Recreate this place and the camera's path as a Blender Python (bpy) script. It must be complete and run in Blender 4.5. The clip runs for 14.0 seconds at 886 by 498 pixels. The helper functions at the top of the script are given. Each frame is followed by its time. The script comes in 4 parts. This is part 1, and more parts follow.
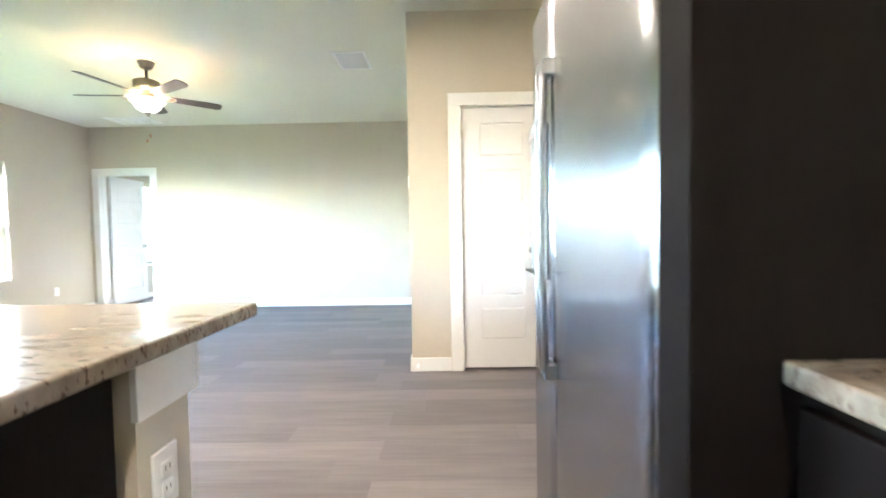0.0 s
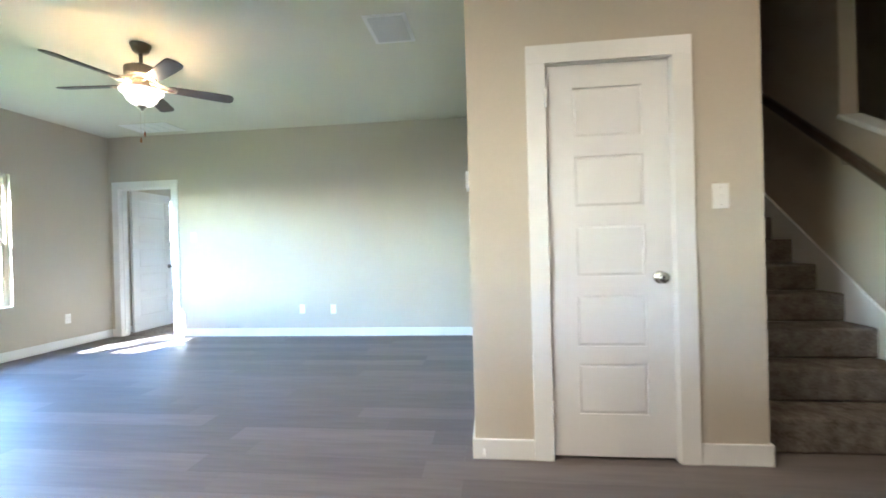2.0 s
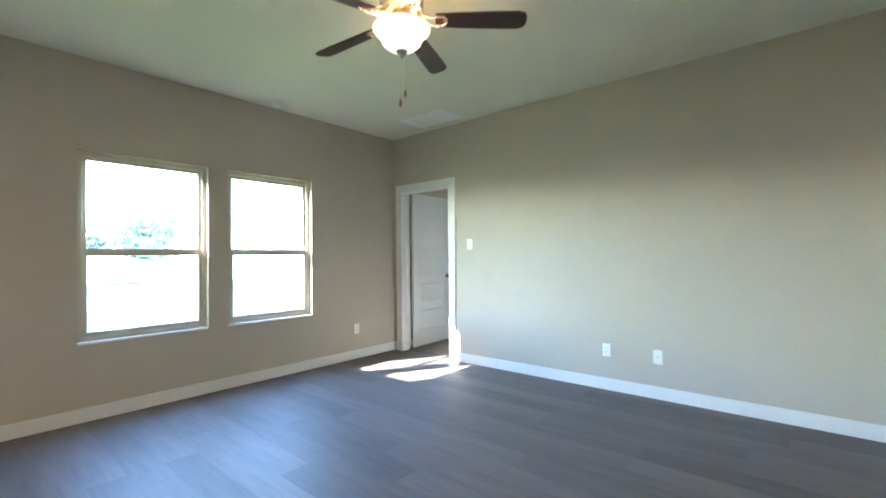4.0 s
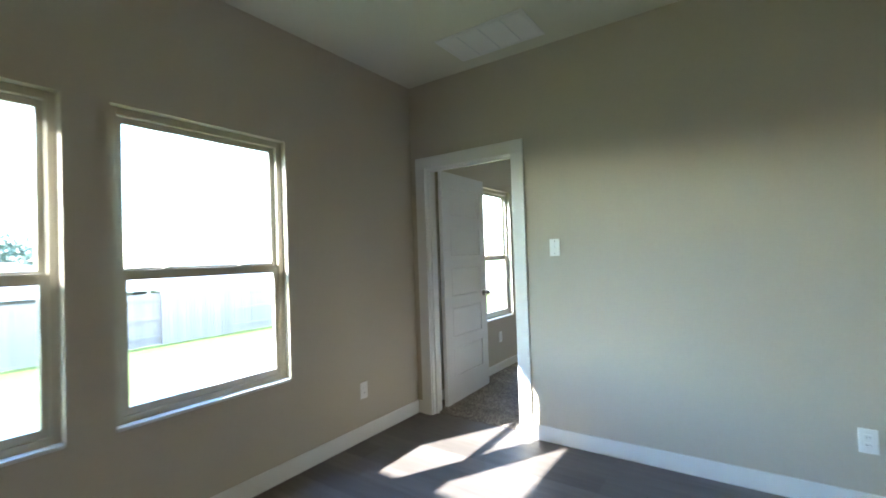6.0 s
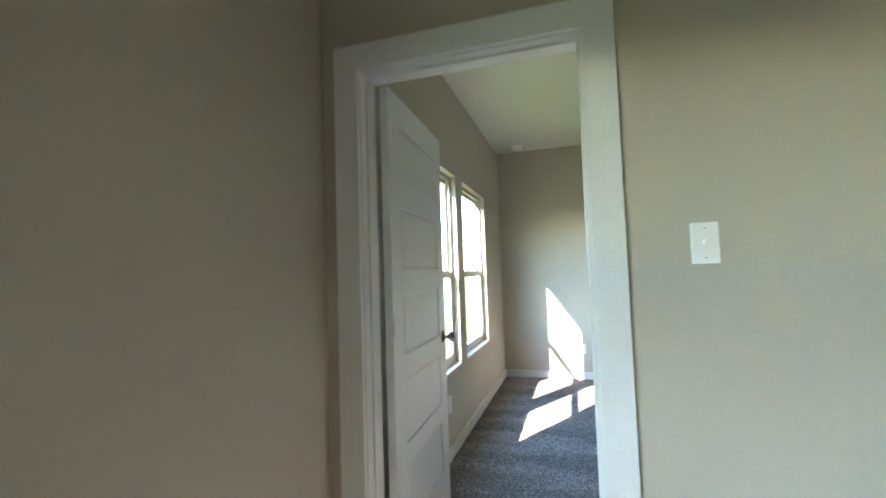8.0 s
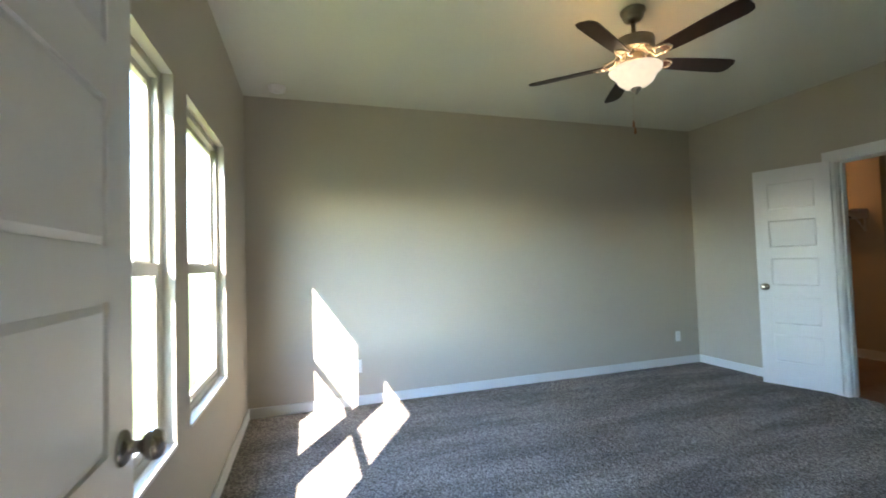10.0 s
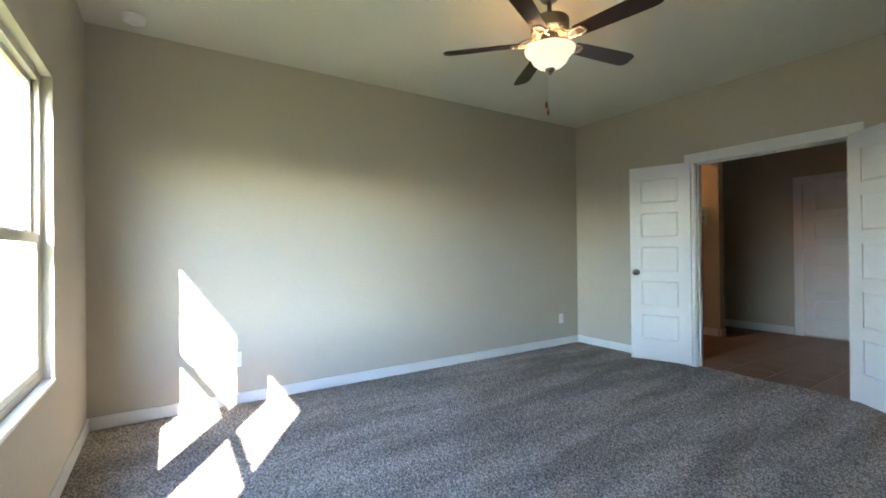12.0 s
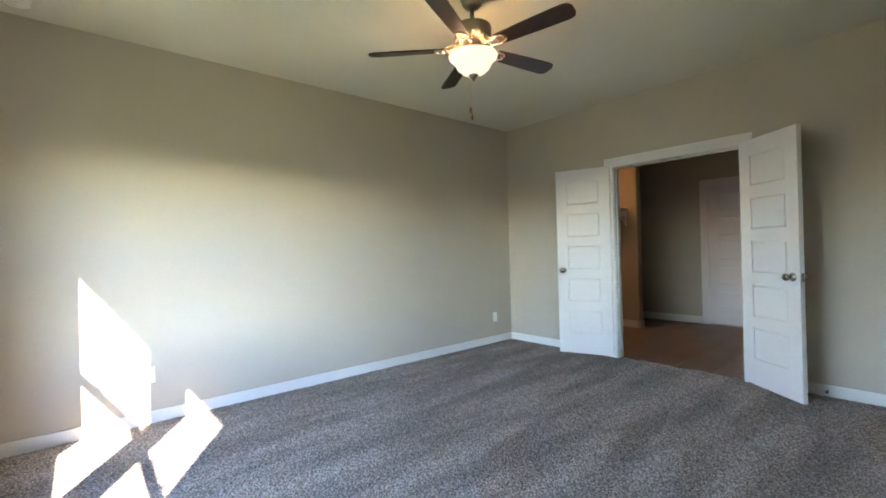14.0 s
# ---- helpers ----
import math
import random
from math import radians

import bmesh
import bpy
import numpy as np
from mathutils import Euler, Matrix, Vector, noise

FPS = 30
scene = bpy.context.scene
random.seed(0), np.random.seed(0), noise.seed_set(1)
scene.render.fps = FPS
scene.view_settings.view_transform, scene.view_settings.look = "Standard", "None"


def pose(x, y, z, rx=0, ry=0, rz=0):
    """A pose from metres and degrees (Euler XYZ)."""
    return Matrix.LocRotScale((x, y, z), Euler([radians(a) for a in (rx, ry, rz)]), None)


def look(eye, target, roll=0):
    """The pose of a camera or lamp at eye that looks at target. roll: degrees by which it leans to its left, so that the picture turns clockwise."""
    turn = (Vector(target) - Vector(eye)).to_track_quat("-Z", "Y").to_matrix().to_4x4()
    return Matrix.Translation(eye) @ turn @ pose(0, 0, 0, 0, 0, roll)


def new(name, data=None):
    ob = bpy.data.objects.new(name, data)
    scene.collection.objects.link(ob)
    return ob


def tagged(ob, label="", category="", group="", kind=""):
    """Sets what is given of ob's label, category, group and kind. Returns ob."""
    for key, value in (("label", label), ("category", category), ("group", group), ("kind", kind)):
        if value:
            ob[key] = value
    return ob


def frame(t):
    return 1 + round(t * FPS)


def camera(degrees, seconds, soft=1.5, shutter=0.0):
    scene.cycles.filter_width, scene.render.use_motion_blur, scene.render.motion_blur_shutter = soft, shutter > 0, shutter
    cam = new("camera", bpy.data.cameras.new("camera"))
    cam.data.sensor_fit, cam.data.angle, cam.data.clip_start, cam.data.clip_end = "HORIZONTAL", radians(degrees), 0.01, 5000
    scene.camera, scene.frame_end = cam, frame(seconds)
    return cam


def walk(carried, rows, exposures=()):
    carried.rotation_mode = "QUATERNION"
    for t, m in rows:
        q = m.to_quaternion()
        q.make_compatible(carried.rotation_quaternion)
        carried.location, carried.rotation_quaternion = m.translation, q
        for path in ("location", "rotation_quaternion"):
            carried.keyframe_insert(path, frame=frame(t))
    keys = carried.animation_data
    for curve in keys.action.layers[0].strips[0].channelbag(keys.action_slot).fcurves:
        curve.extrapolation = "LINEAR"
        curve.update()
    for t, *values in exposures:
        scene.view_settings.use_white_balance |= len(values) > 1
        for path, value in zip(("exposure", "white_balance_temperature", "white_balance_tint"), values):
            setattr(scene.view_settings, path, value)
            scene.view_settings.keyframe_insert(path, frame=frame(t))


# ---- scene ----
cam = camera(91.9, 14.0, soft=1.7, shutter=0.5)
PATH = [
    (0, (0.352, 0.812, 1.077), (0.326, 2.81, 1.001), -1.0),
    (0.5, (0.292, 0.943, 1.126), (0.155, 2.937, 1.061), -0.8),
    (1, (0.213, 1.209, 1.106), (0.103, 3.205, 1.041), -1.2),
    (1.5, (0.198, 1.537, 1.109), (0.056, 3.532, 1.076), -1.8),
    (2, (0.158, 1.865, 1.108), (-0.06, 3.853, 1.104), -1.5),
    (2.5, (0.018, 2.195, 1.135), (-0.447, 4.141, 1.124), -0.4),
    (3, (-0.258, 2.564, 1.144), (-1.322, 4.257, 1.183), 0.7),
    (3.2, (-0.36, 2.765, 1.153), (-1.653, 4.289, 1.228), -0.2),
    (5.5, (-2.347, 4.12, 1.3), (-3.604, 5.676, 1.298), -2.1),
    (6, (-2.779, 4.428, 1.309), (-3.926, 6.066, 1.343), -1.9),
    (6.5, (-3.173, 4.824, 1.316), (-4.235, 6.519, 1.342), -1.0),
    (7, (-3.563, 5.162, 1.306), (-4.523, 6.915, 1.378), -1.1),
    (9.3, (-4.533, 6.891, 1.247), (-4.342, 8.879, 1.361), -1.5),
    (9.5, (-4.526, 7.03, 1.242), (-4.198, 8.999, 1.372), -1.4),
    (10, (-4.58, 7.21, 1.257), (-3.976, 9.116, 1.325), -1.8),
    (10.5, (-4.529, 7.312, 1.235), (-3.81, 9.177, 1.297), -1.2),
    (11, (-4.523, 7.386, 1.209), (-3.708, 9.213, 1.183), -0.3),
    (11.5, (-4.572, 7.428, 1.202), (-3.602, 9.177, 1.196), -1.2),
    (12, (-4.615, 7.468, 1.188), (-3.534, 9.151, 1.197), -0.6),
    (12.5, (-4.563, 7.42, 1.198), (-3.459, 9.088, 1.208), -1.1),
    (13, (-4.552, 7.415, 1.22), (-3.389, 9.042, 1.229), -0.8),
    (13.5, (-4.523, 7.377, 1.205), (-3.298, 8.959, 1.219), -1.0),
    (14, (-4.544, 7.416, 1.209), (-3.247, 8.938, 1.211), -1.5),
]
walk(cam, [(t, look(eye, target, roll)) for t, eye, target, roll in PATH],
     exposures=[(0.0, 7.35, 5450, 9), (0.5, 7.20, 5450, 9), (1.4, 6.80, 5350, 9), (2.2, 6.62, 5300, 9), (3.0, 6.48, 5450, 10), (5.3, 5.18, 5750, 7),
                (7.2, 5.02, 5850, 7), (9.3, 5.08, 6250, 11), (10.5, 5.12, 6300, 13), (12.0, 5.35, 6400, 14), (14.0, 5.55, 6650, 17)])

# ---- light ----
SUN_FROM = Vector((-0.566, -1.0, 0.815)).normalized()
sun_data = bpy.data.lights.new("sun", "SUN")
sun_data.energy, sun_data.angle, sun_data.color = 1.4, radians(0.6), (1.0, 0.94, 0.84)
sun = new("sun", sun_data)
sun.matrix_world = look(SUN_FROM * 30, (0, 0, 0))
world = bpy.data.worlds.new("sky")
scene.world = world
world.use_nodes = True
sky = world.node_tree.nodes.new("ShaderNodeTexSky")
sky.sky_type, sky.sun_disc = "NISHITA", False
sky.sun_elevation, sky.sun_rotation = math.asin(SUN_FROM.z), math.atan2(SUN_FROM.x, SUN_FROM.y)
sky.dust_density, sky.ozone_density = 0.0, 1.0
sky_out = world.node_tree.nodes["Background"]
sky_out.inputs["Strength"].default_value = 0.15
world.node_tree.links.new(sky.outputs[0], sky_out.inputs[0])


# ---- materials ----
def material(name, color, rough=0.5, metal=0.0, vary=0.08, scale=3.0, fine=120.0, bump=0.0, bump_scale=300.0, color2=None,
             stretch=(1, 1, 1), spec=0.5, per_object=0.0, emit=None, emit_strength=0.0, aniso=0.0, coat=0.0, rough_vary=0.0):
    m = bpy.data.materials.new(name)
    m.use_nodes = True
    nt = m.node_tree
    n, l = nt.nodes, nt.links
    b = n["Principled BSDF"]
    b.inputs["Roughness"].default_value = rough
    b.inputs["Metallic"].default_value = metal
    b.inputs["Specular IOR Level"].default_value = spec
    b.inputs["Coat Weight"].default_value = coat
    b.inputs["Anisotropic"].default_value = aniso
    tc = n.new("ShaderNodeTexCoord")
    mp = n.new("ShaderNodeMapping")
    mp.inputs["Scale"].default_value = stretch
    l.new(tc.outputs["Object"], mp.inputs["Vector"])
    big = n.new("ShaderNodeTexNoise")
    big.inputs["Scale"].default_value, big.inputs["Detail"].default_value = scale, 4
    small = n.new("ShaderNodeTexNoise")
    small.inputs["Scale"].default_value, small.inputs["Detail"].default_value = fine, 3
    l.new(mp.outputs[0], big.inputs["Vector"])
    l.new(mp.outputs[0], small.inputs["Vector"])
    add = n.new("ShaderNodeMath")
    add.operation = "ADD"
    l.new(big.outputs["Fac"], add.inputs[0])
    l.new(small.outputs["Fac"], add.inputs[1])
    ramp = n.new("ShaderNodeMapRange")
    ramp.inputs["From Min"].default_value, ramp.inputs["From Max"].default_value = 0.65, 1.35
    l.new(add.outputs[0], ramp.inputs["Value"])
    mix = n.new("ShaderNodeMix")
    mix.data_type = "RGBA"
    c = Vector(color)
    lo, hi = (c * (1 - vary), c * (1 + vary)) if color2 is None else (c, Vector(color2))
    mix.inputs["A"].default_value, mix.inputs["B"].default_value = (*lo, 1), (*hi, 1)
    l.new(ramp.outputs[0], mix.inputs["Factor"])
    out = mix.outputs["Result"]
    if per_object:
        info = n.new("ShaderNodeObjectInfo")
        rng = n.new("ShaderNodeMapRange")
        rng.inputs["To Min"].default_value, rng.inputs["To Max"].default_value = 1 - per_object, 1 + per_object
        l.new(info.outputs["Random"], rng.inputs["Value"])
        hsv = n.new("ShaderNodeHueSaturation")
        l.new(rng.outputs[0], hsv.inputs["Value"])
        l.new(out, hsv.inputs["Color"])
        out = hsv.outputs[0]
    l.new(out, b.inputs["Base Color"])
    if rough_vary:
        rr = n.new("ShaderNodeMapRange")
        rr.inputs["From Min"].default_value, rr.inputs["From Max"].default_value = 0.3, 0.7
        rr.inputs["To Min"].default_value, rr.inputs["To Max"].default_value = rough - rough_vary, rough + rough_vary
        l.new(big.outputs["Fac"], rr.inputs["Value"])
        l.new(rr.outputs[0], b.inputs["Roughness"])
    if bump:
        bn = n.new("ShaderNodeTexNoise")
        bn.inputs["Scale"].default_value, bn.inputs["Detail"].default_value = bump_scale, 2
        l.new(mp.outputs[0], bn.inputs["Vector"])
        bp = n.new("ShaderNodeBump")
        bp.inputs["Strength"].default_value, bp.inputs["Distance"].default_value = bump, 0.002
        l.new(bn.outputs["Fac"], bp.inputs["Height"])
        l.new(bp.outputs[0], b.inputs["Normal"])
    if emit:
        b.inputs["Emission Color"].default_value = (*emit, 1)
        b.inputs["Emission Strength"].default_value = emit_strength
    return m


M_WALL = material("wall_paint", (0.51, 0.46, 0.375), 0.75, vary=0.02, scale=1.2, fine=60, bump=0.25, bump_scale=110, spec=0.3)
M_CEIL = material("ceiling_paint", (0.67, 0.655, 0.555), 0.9, vary=0.02, scale=1.0, fine=50, bump=0.35, bump_scale=80, spec=0.2)
M_TRIM = material("trim_paint", (0.77, 0.765, 0.745), 0.38, vary=0.02, scale=4, fine=90, bump=0.05, bump_scale=60)
M_DOOR = material("door_paint", (0.72, 0.71, 0.70), 0.42, vary=0.015, scale=3, fine=80, bump=0.06, bump_scale=50)
M_PLATE = material("plate_plastic", (0.84, 0.83, 0.80), 0.3, vary=0.01)
M_DARK = material("slot_dark", (0.02, 0.02, 0.02), 0.7)
M_SLOT = material("outlet_slot", (0.22, 0.21, 0.20), 0.6)
M_PLANK = material("vinyl_plank", (0.104, 0.089, 0.081), 0.53, vary=0.2, scale=1.6, fine=7, stretch=(0.35, 6, 1), spec=0.34, color2=(0.166, 0.145, 0.131),
                   per_object=0.2, bump=0.12, bump_scale=30, rough_vary=0.06)
M_STAIRCARPET = material("stair_carpet", (0.065, 0.055, 0.046), 0.95, color2=(0.23, 0.20, 0.17), scale=14, fine=90, bump=0.9, bump_scale=200, spec=0.1)
M_TILE = material("bath_floor_tile", (0.17, 0.115, 0.08), 0.45, color2=(0.26, 0.18, 0.13), scale=4, fine=40, per_object=0.06, bump=0.05)
M_GROUT = material("grout", (0.12, 0.09, 0.07), 0.9)
M_VINYL = material("window_vinyl", (0.52, 0.48, 0.38), 0.4, vary=0.03, scale=5)
M_NICKEL = material("brushed_nickel", (0.44, 0.415, 0.38), 0.17, metal=1.0, vary=0.06, scale=8, fine=300)
M_PEWTER = material("fan_pewter", (0.30, 0.27, 0.23), 0.38, metal=0.9, vary=0.1, scale=9, fine=150)
M_BLADE = material("walnut_blade", (0.018, 0.008, 0.006), 0.36, color2=(0.045, 0.020, 0.014), scale=3, fine=40, stretch=(1, 9, 1), bump=0.06)
M_BOWL = material("alabaster_glass", (0.85, 0.74, 0.58), 0.35, vary=0.08, scale=7, fine=30, emit=(1.0, 0.80, 0.57), emit_strength=0.026)
M_FRIDGESIDE = material("fridge_side_paint", (0.006, 0.0055, 0.0055), 0.45, vary=0.1, bump=0.1, bump_scale=200)
M_DISP = material("dispenser_panel", (0.42, 0.43, 0.45), 0.3, metal=0.6, vary=0.03)
M_BLACKGLOSS = material("black_gloss_plastic", (0.015, 0.015, 0.016), 0.12, vary=0.05)
M_CAB = material("espresso_cabinet", (0.004, 0.0028, 0.0025), 0.55, spec=0.08, color2=(0.008, 0.0052, 0.0042), scale=3, fine=30, stretch=(6, 6, 1), bump=0.05)
M_WOODRAIL = material("dark_handrail", (0.028, 0.018, 0.013), 0.35, color2=(0.06, 0.038, 0.026), scale=5, fine=40)
M_GRASS = material("lawn", (0.085, 0.098, 0.020), 0.9, color2=(0.155, 0.155, 0.042), scale=0.5, fine=25, spec=0.1, bump=0.8, bump_scale=60)
M_FENCE = material("cedar_fence", (0.17, 0.125, 0.10), 0.85, color2=(0.26, 0.20, 0.17), scale=2, fine=18, stretch=(8, 8, 1), per_object=0.12, bump=0.2, bump_scale=40)
M_ROOF = material("roof_shingle", (0.20, 0.18, 0.165), 0.9, color2=(0.31, 0.285, 0.26), scale=3, fine=22, bump=0.5, bump_scale=14)
M_TAUPE = material("taupe_siding", (0.085, 0.075, 0.066), 0.85, vary=0.08, scale=0.7, fine=12)
M_SIDING = material("house_siding", (0.55, 0.52, 0.47), 0.8, vary=0.06, scale=0.7, fine=12)
M_BRICK = material("house_brick", (0.36, 0.27, 0.22), 0.85, vary=0.25, scale=3, fine=16, bump=0.4, bump_scale=20)
M_PANEGLASS = material("far_pane", (0.05, 0.06, 0.07), 0.08, vary=0.1)
M_BARK = material("bark", (0.10, 0.075, 0.055), 0.95, vary=0.3, scale=6, fine=30, bump=0.8, bump_scale=20)
# leaf green paled and greyed: the haze of window glare is in the colour
M_LEAF = material("leaves", (0.08, 0.105, 0.075), 0.6, color2=(0.13, 0.16, 0.12), scale=1.2, fine=8, spec=0.3)
M_LAMPDISC = material("downlight_lens", (0.9, 0.85, 0.75), 0.4, emit=(1.0, 0.78, 0.55), emit_strength=14.0)
M_HALLDISC = material("hall_light_lens", (0.9, 0.85, 0.75), 0.4, emit=(1.0, 0.72, 0.45), emit_strength=4.0)
M_PULL = material("pull_wood", (0.33, 0.13, 0.05), 0.4, vary=0.2, scale=60)
M_HANDLE = material("handle_metal", (0.30, 0.30, 0.305), 0.36, metal=1.0, vary=0.05, scale=6)
M_CHAIN = material("pull_chain", (0.55, 0.45, 0.32), 0.3, metal=1.0)


def granite():
    m = bpy.data.materials.new("granite")
    m.use_nodes = True
    nt = m.node_tree
    n, l = nt.nodes, nt.links
    b = n["Principled BSDF"]
    tc = n.new("ShaderNodeTexCoord")
    mp = n.new("ShaderNodeMapping")
    mp.inputs["Rotation"].default_value = (0, 0, 0.5)
    mp.inputs["Scale"].default_value = (1, 4.2, 2.0)
    l.new(tc.outputs["Object"], mp.inputs["Vector"])
    a = n.new("ShaderNodeTexNoise")
    a.inputs["Scale"].default_value, a.inputs["Detail"].default_value = 7, 5
    s = n.new("ShaderNodeTexNoise")
    s.inputs["Scale"].default_value, s.inputs["Detail"].default_value = 26, 6
    s.inputs["Roughness"].default_value = 0.65
    for x in (a, s):
        l.new(mp.outputs[0], x.inputs["Vector"])
    r1 = n.new("ShaderNodeValToRGB")
    r1.color_ramp.elements[0].position, r1.color_ramp.elements[0].color = 0.30, (0.165, 0.130, 0.098, 1)
    r1.color_ramp.elements[1].position, r1.color_ramp.elements[1].color = 0.66, (0.265, 0.225, 0.175, 1)
    l.new(a.outputs["Fac"], r1.inputs["Fac"])
    r2 = n.new("ShaderNodeValToRGB")
    r2.color_ramp.elements[0].position, r2.color_ramp.elements[0].color = 0.39, (1, 1, 1, 1)
    r2.color_ramp.elements[1].position, r2.color_ramp.elements[1].color = 0.455, (0, 0, 0, 1)
    l.new(s.outputs["Fac"], r2.inputs["Fac"])
    mix = n.new("ShaderNodeMix")
    mix.data_type = "RGBA"
    l.new(r2.outputs[0], mix.inputs["Factor"])
    l.new(r1.outputs[0], mix.inputs["A"])
    mix.inputs["B"].default_value = (0.085, 0.06, 0.042, 1)
    l.new(mix.outputs["Result"], b.inputs["Base Color"])
    b.inputs["Roughness"].default_value = 0.2
    return m


def pane_glass():
    m = bpy.data.materials.new("window_glass")
    m.use_nodes = True
    nt = m.node_tree
    n, l = nt.nodes, nt.links
    tr = n.new("ShaderNodeBsdfTransparent")
    tr.inputs[0].default_value = (0.97, 0.985, 0.98, 1)
    gl = n.new("ShaderNodeBsdfGlossy")
    gl.inputs["Roughness"].default_value = 0.0
    mx = n.new("ShaderNodeMixShader")
    mx.inputs[0].default_value = 0.05
    l.new(tr.outputs[0], mx.inputs[1])
    l.new(gl.outputs[0], mx.inputs[2])
    l.new(mx.outputs[0], n["Material Output"].inputs["Surface"])
    return m


def brushed_steel():
    """Vertically brushed sheet: reflections smear sideways, and stay narrow up and down."""
    m = material("brushed_steel", (0.34, 0.34, 0.355), 0.25, metal=1.0, vary=0.02, scale=2, fine=90, stretch=(1, 40, 1.5), aniso=0.95)
    n, l = m.node_tree.nodes, m.node_tree.links
    tan = n.new("ShaderNodeTangent")
    tan.direction_type, tan.axis = "RADIAL", "Z"
    l.new(tan.outputs[0], n["Principled BSDF"].inputs["Tangent"])
    return m


def carpet_pile():
    """Flecked cut pile: dark and pale tufts, and broad strokes where the nap lies another way."""
    m = bpy.data.materials.new("carpet_pile")
    m.use_nodes = True
    n, l = m.node_tree.nodes, m.node_tree.links
    b = n["Principled BSDF"]
    b.inputs["Roughness"].default_value, b.inputs["Specular IOR Level"].default_value = 0.95, 0.1
    tc = n.new("ShaderNodeTexCoord")

    def noise(scale, detail, stretch=(1, 1, 1), turn=0.0):
        mp = n.new("ShaderNodeMapping")
        mp.inputs["Scale"].default_value, mp.inputs["Rotation"].default_value = stretch, (0, 0, turn)
        l.new(tc.outputs["Object"], mp.inputs["Vector"])
        t = n.new("ShaderNodeTexNoise")
        t.inputs["Scale"].default_value, t.inputs["Detail"].default_value = scale, detail
        l.new(mp.outputs[0], t.inputs["Vector"])
        return t.outputs["Fac"]
    fleck = n.new("ShaderNodeValToRGB")
    e = fleck.color_ramp.elements
    e[0].position, e[0].color = 0.36, (0.095, 0.081, 0.071, 1)
    e[1].position, e[1].color = 0.62, (0.41, 0.365, 0.325, 1)
    mid = e.new(0.49)
    mid.color = (0.205, 0.178, 0.156, 1)
    l.new(noise(120, 3), fleck.inputs["Fac"])
    rng = n.new("ShaderNodeMapRange")
    rng.inputs["From Min"].default_value, rng.inputs["From Max"].default_value = 0.38, 0.62
    rng.inputs["To Min"].default_value, rng.inputs["To Max"].default_value = 0.80, 1.20
    l.new(noise(2.2, 2, (0.45, 1.9, 1), 0.35), rng.inputs["Value"])
    hsv = n.new("ShaderNodeHueSaturation")
    l.new(rng.outputs[0], hsv.inputs["Value"])
    l.new(fleck.outputs[0], hsv.inputs["Color"])
    l.new(hsv.outputs[0], b.inputs["Base Color"])
    bp = n.new("ShaderNodeBump")
    bp.inputs["Strength"].default_value, bp.inputs["Distance"].default_value = 0.6, 0.002
    l.new(noise(260, 2), bp.inputs["Height"])
    l.new(bp.outputs[0], b.inputs["Normal"])
    return m


M_STEEL = brushed_steel()
M_CARPET = carpet_pile()
M_GRANITE = granite()
M_GLASS = pane_glass()


# ---- building helpers ----
def box(bm, x0, y0, z0, x1, y1, z1, bevel=0.0):
    """A box, with rounded edges where a bevel is given, added to bm."""
    t = bmesh.new()
    vs = [t.verts.new((x, y, z)) for x in (x0, x1) for y in (y0, y1) for z in (z0, z1)]
    for f in ((0, 1, 3, 2), (4, 6, 7, 5), (0, 4, 5, 1), (2, 3, 7, 6), (0, 2, 6, 4), (1, 5, 7, 3)):
        t.faces.new([vs[i] for i in f])
    bmesh.ops.recalc_face_normals(t, faces=t.faces)
    if bevel:
        bmesh.ops.bevel(t, geom=list(t.edges), offset=bevel, segments=2, affect="EDGES", profile=0.5)
    merge(bm, t)
    return bm


def merge(bm, t, m=None):
    if m is not None:
        bmesh.ops.transform(t, matrix=m, verts=t.verts)
    me = bpy.data.meshes.new("tmp")
    t.to_mesh(me)
    t.free()
    bm.from_mesh(me)
    bpy.data.meshes.remove(me)


def lathe(bm, profile, seg=24, m=None, caps=True):
    """A turned body about z from (radius, height) pairs."""
    t = bmesh.new()
    rings = []
    for r, z in profile:
        rings.append([t.verts.new((max(r, 1e-4) * math.cos(2 * math.pi * i / seg), max(r, 1e-4) * math.sin(2 * math.pi * i / seg), z)) for i in range(seg)])
    for a, b in zip(rings, rings[1:]):
        for i in range(seg):
            t.faces.new((a[i], a[(i + 1) % seg], b[(i + 1) % seg], b[i]))
    if caps:
        t.faces.new(rings[0][::-1])
        t.faces.new(rings[-1])
    bmesh.ops.recalc_face_normals(t, faces=t.faces)
    for f in t.faces:
        f.smooth = len(f.verts) == 4
    merge(bm, t, m)
    return bm


def rod(bm, a, b, r, seg=10):
    a, b = Vector(a), Vector(b)
    q = (b - a).to_track_quat("Z", "Y").to_matrix().to_4x4()
    return lathe(bm, [(r, 0), (r, (b - a).length)], seg, Matrix.Translation(a) @ q)


def mesh_of(name, bm, mat):
    me = bpy.data.meshes.new(name)
    bm.to_mesh(me)
    bm.free()
    me.materials.append(mat)
    return me


def part(name, bm, mat, parent=None, label=""):
    ob = new(name, mesh_of(name, bm, mat))
    if parent is not None:
        ob.parent = parent
    return tagged(ob, label)


def thing(name, m, label, category, group="", kind=""):
    ob = new(name)
    ob.matrix_world = m
    ob.empty_display_size = 0.1
    return tagged(ob, label, category, group, kind)


def structure(name, bm, mat, label, category="wall"):
    return tagged(part(name, bm, mat), label, category, "", "structure")


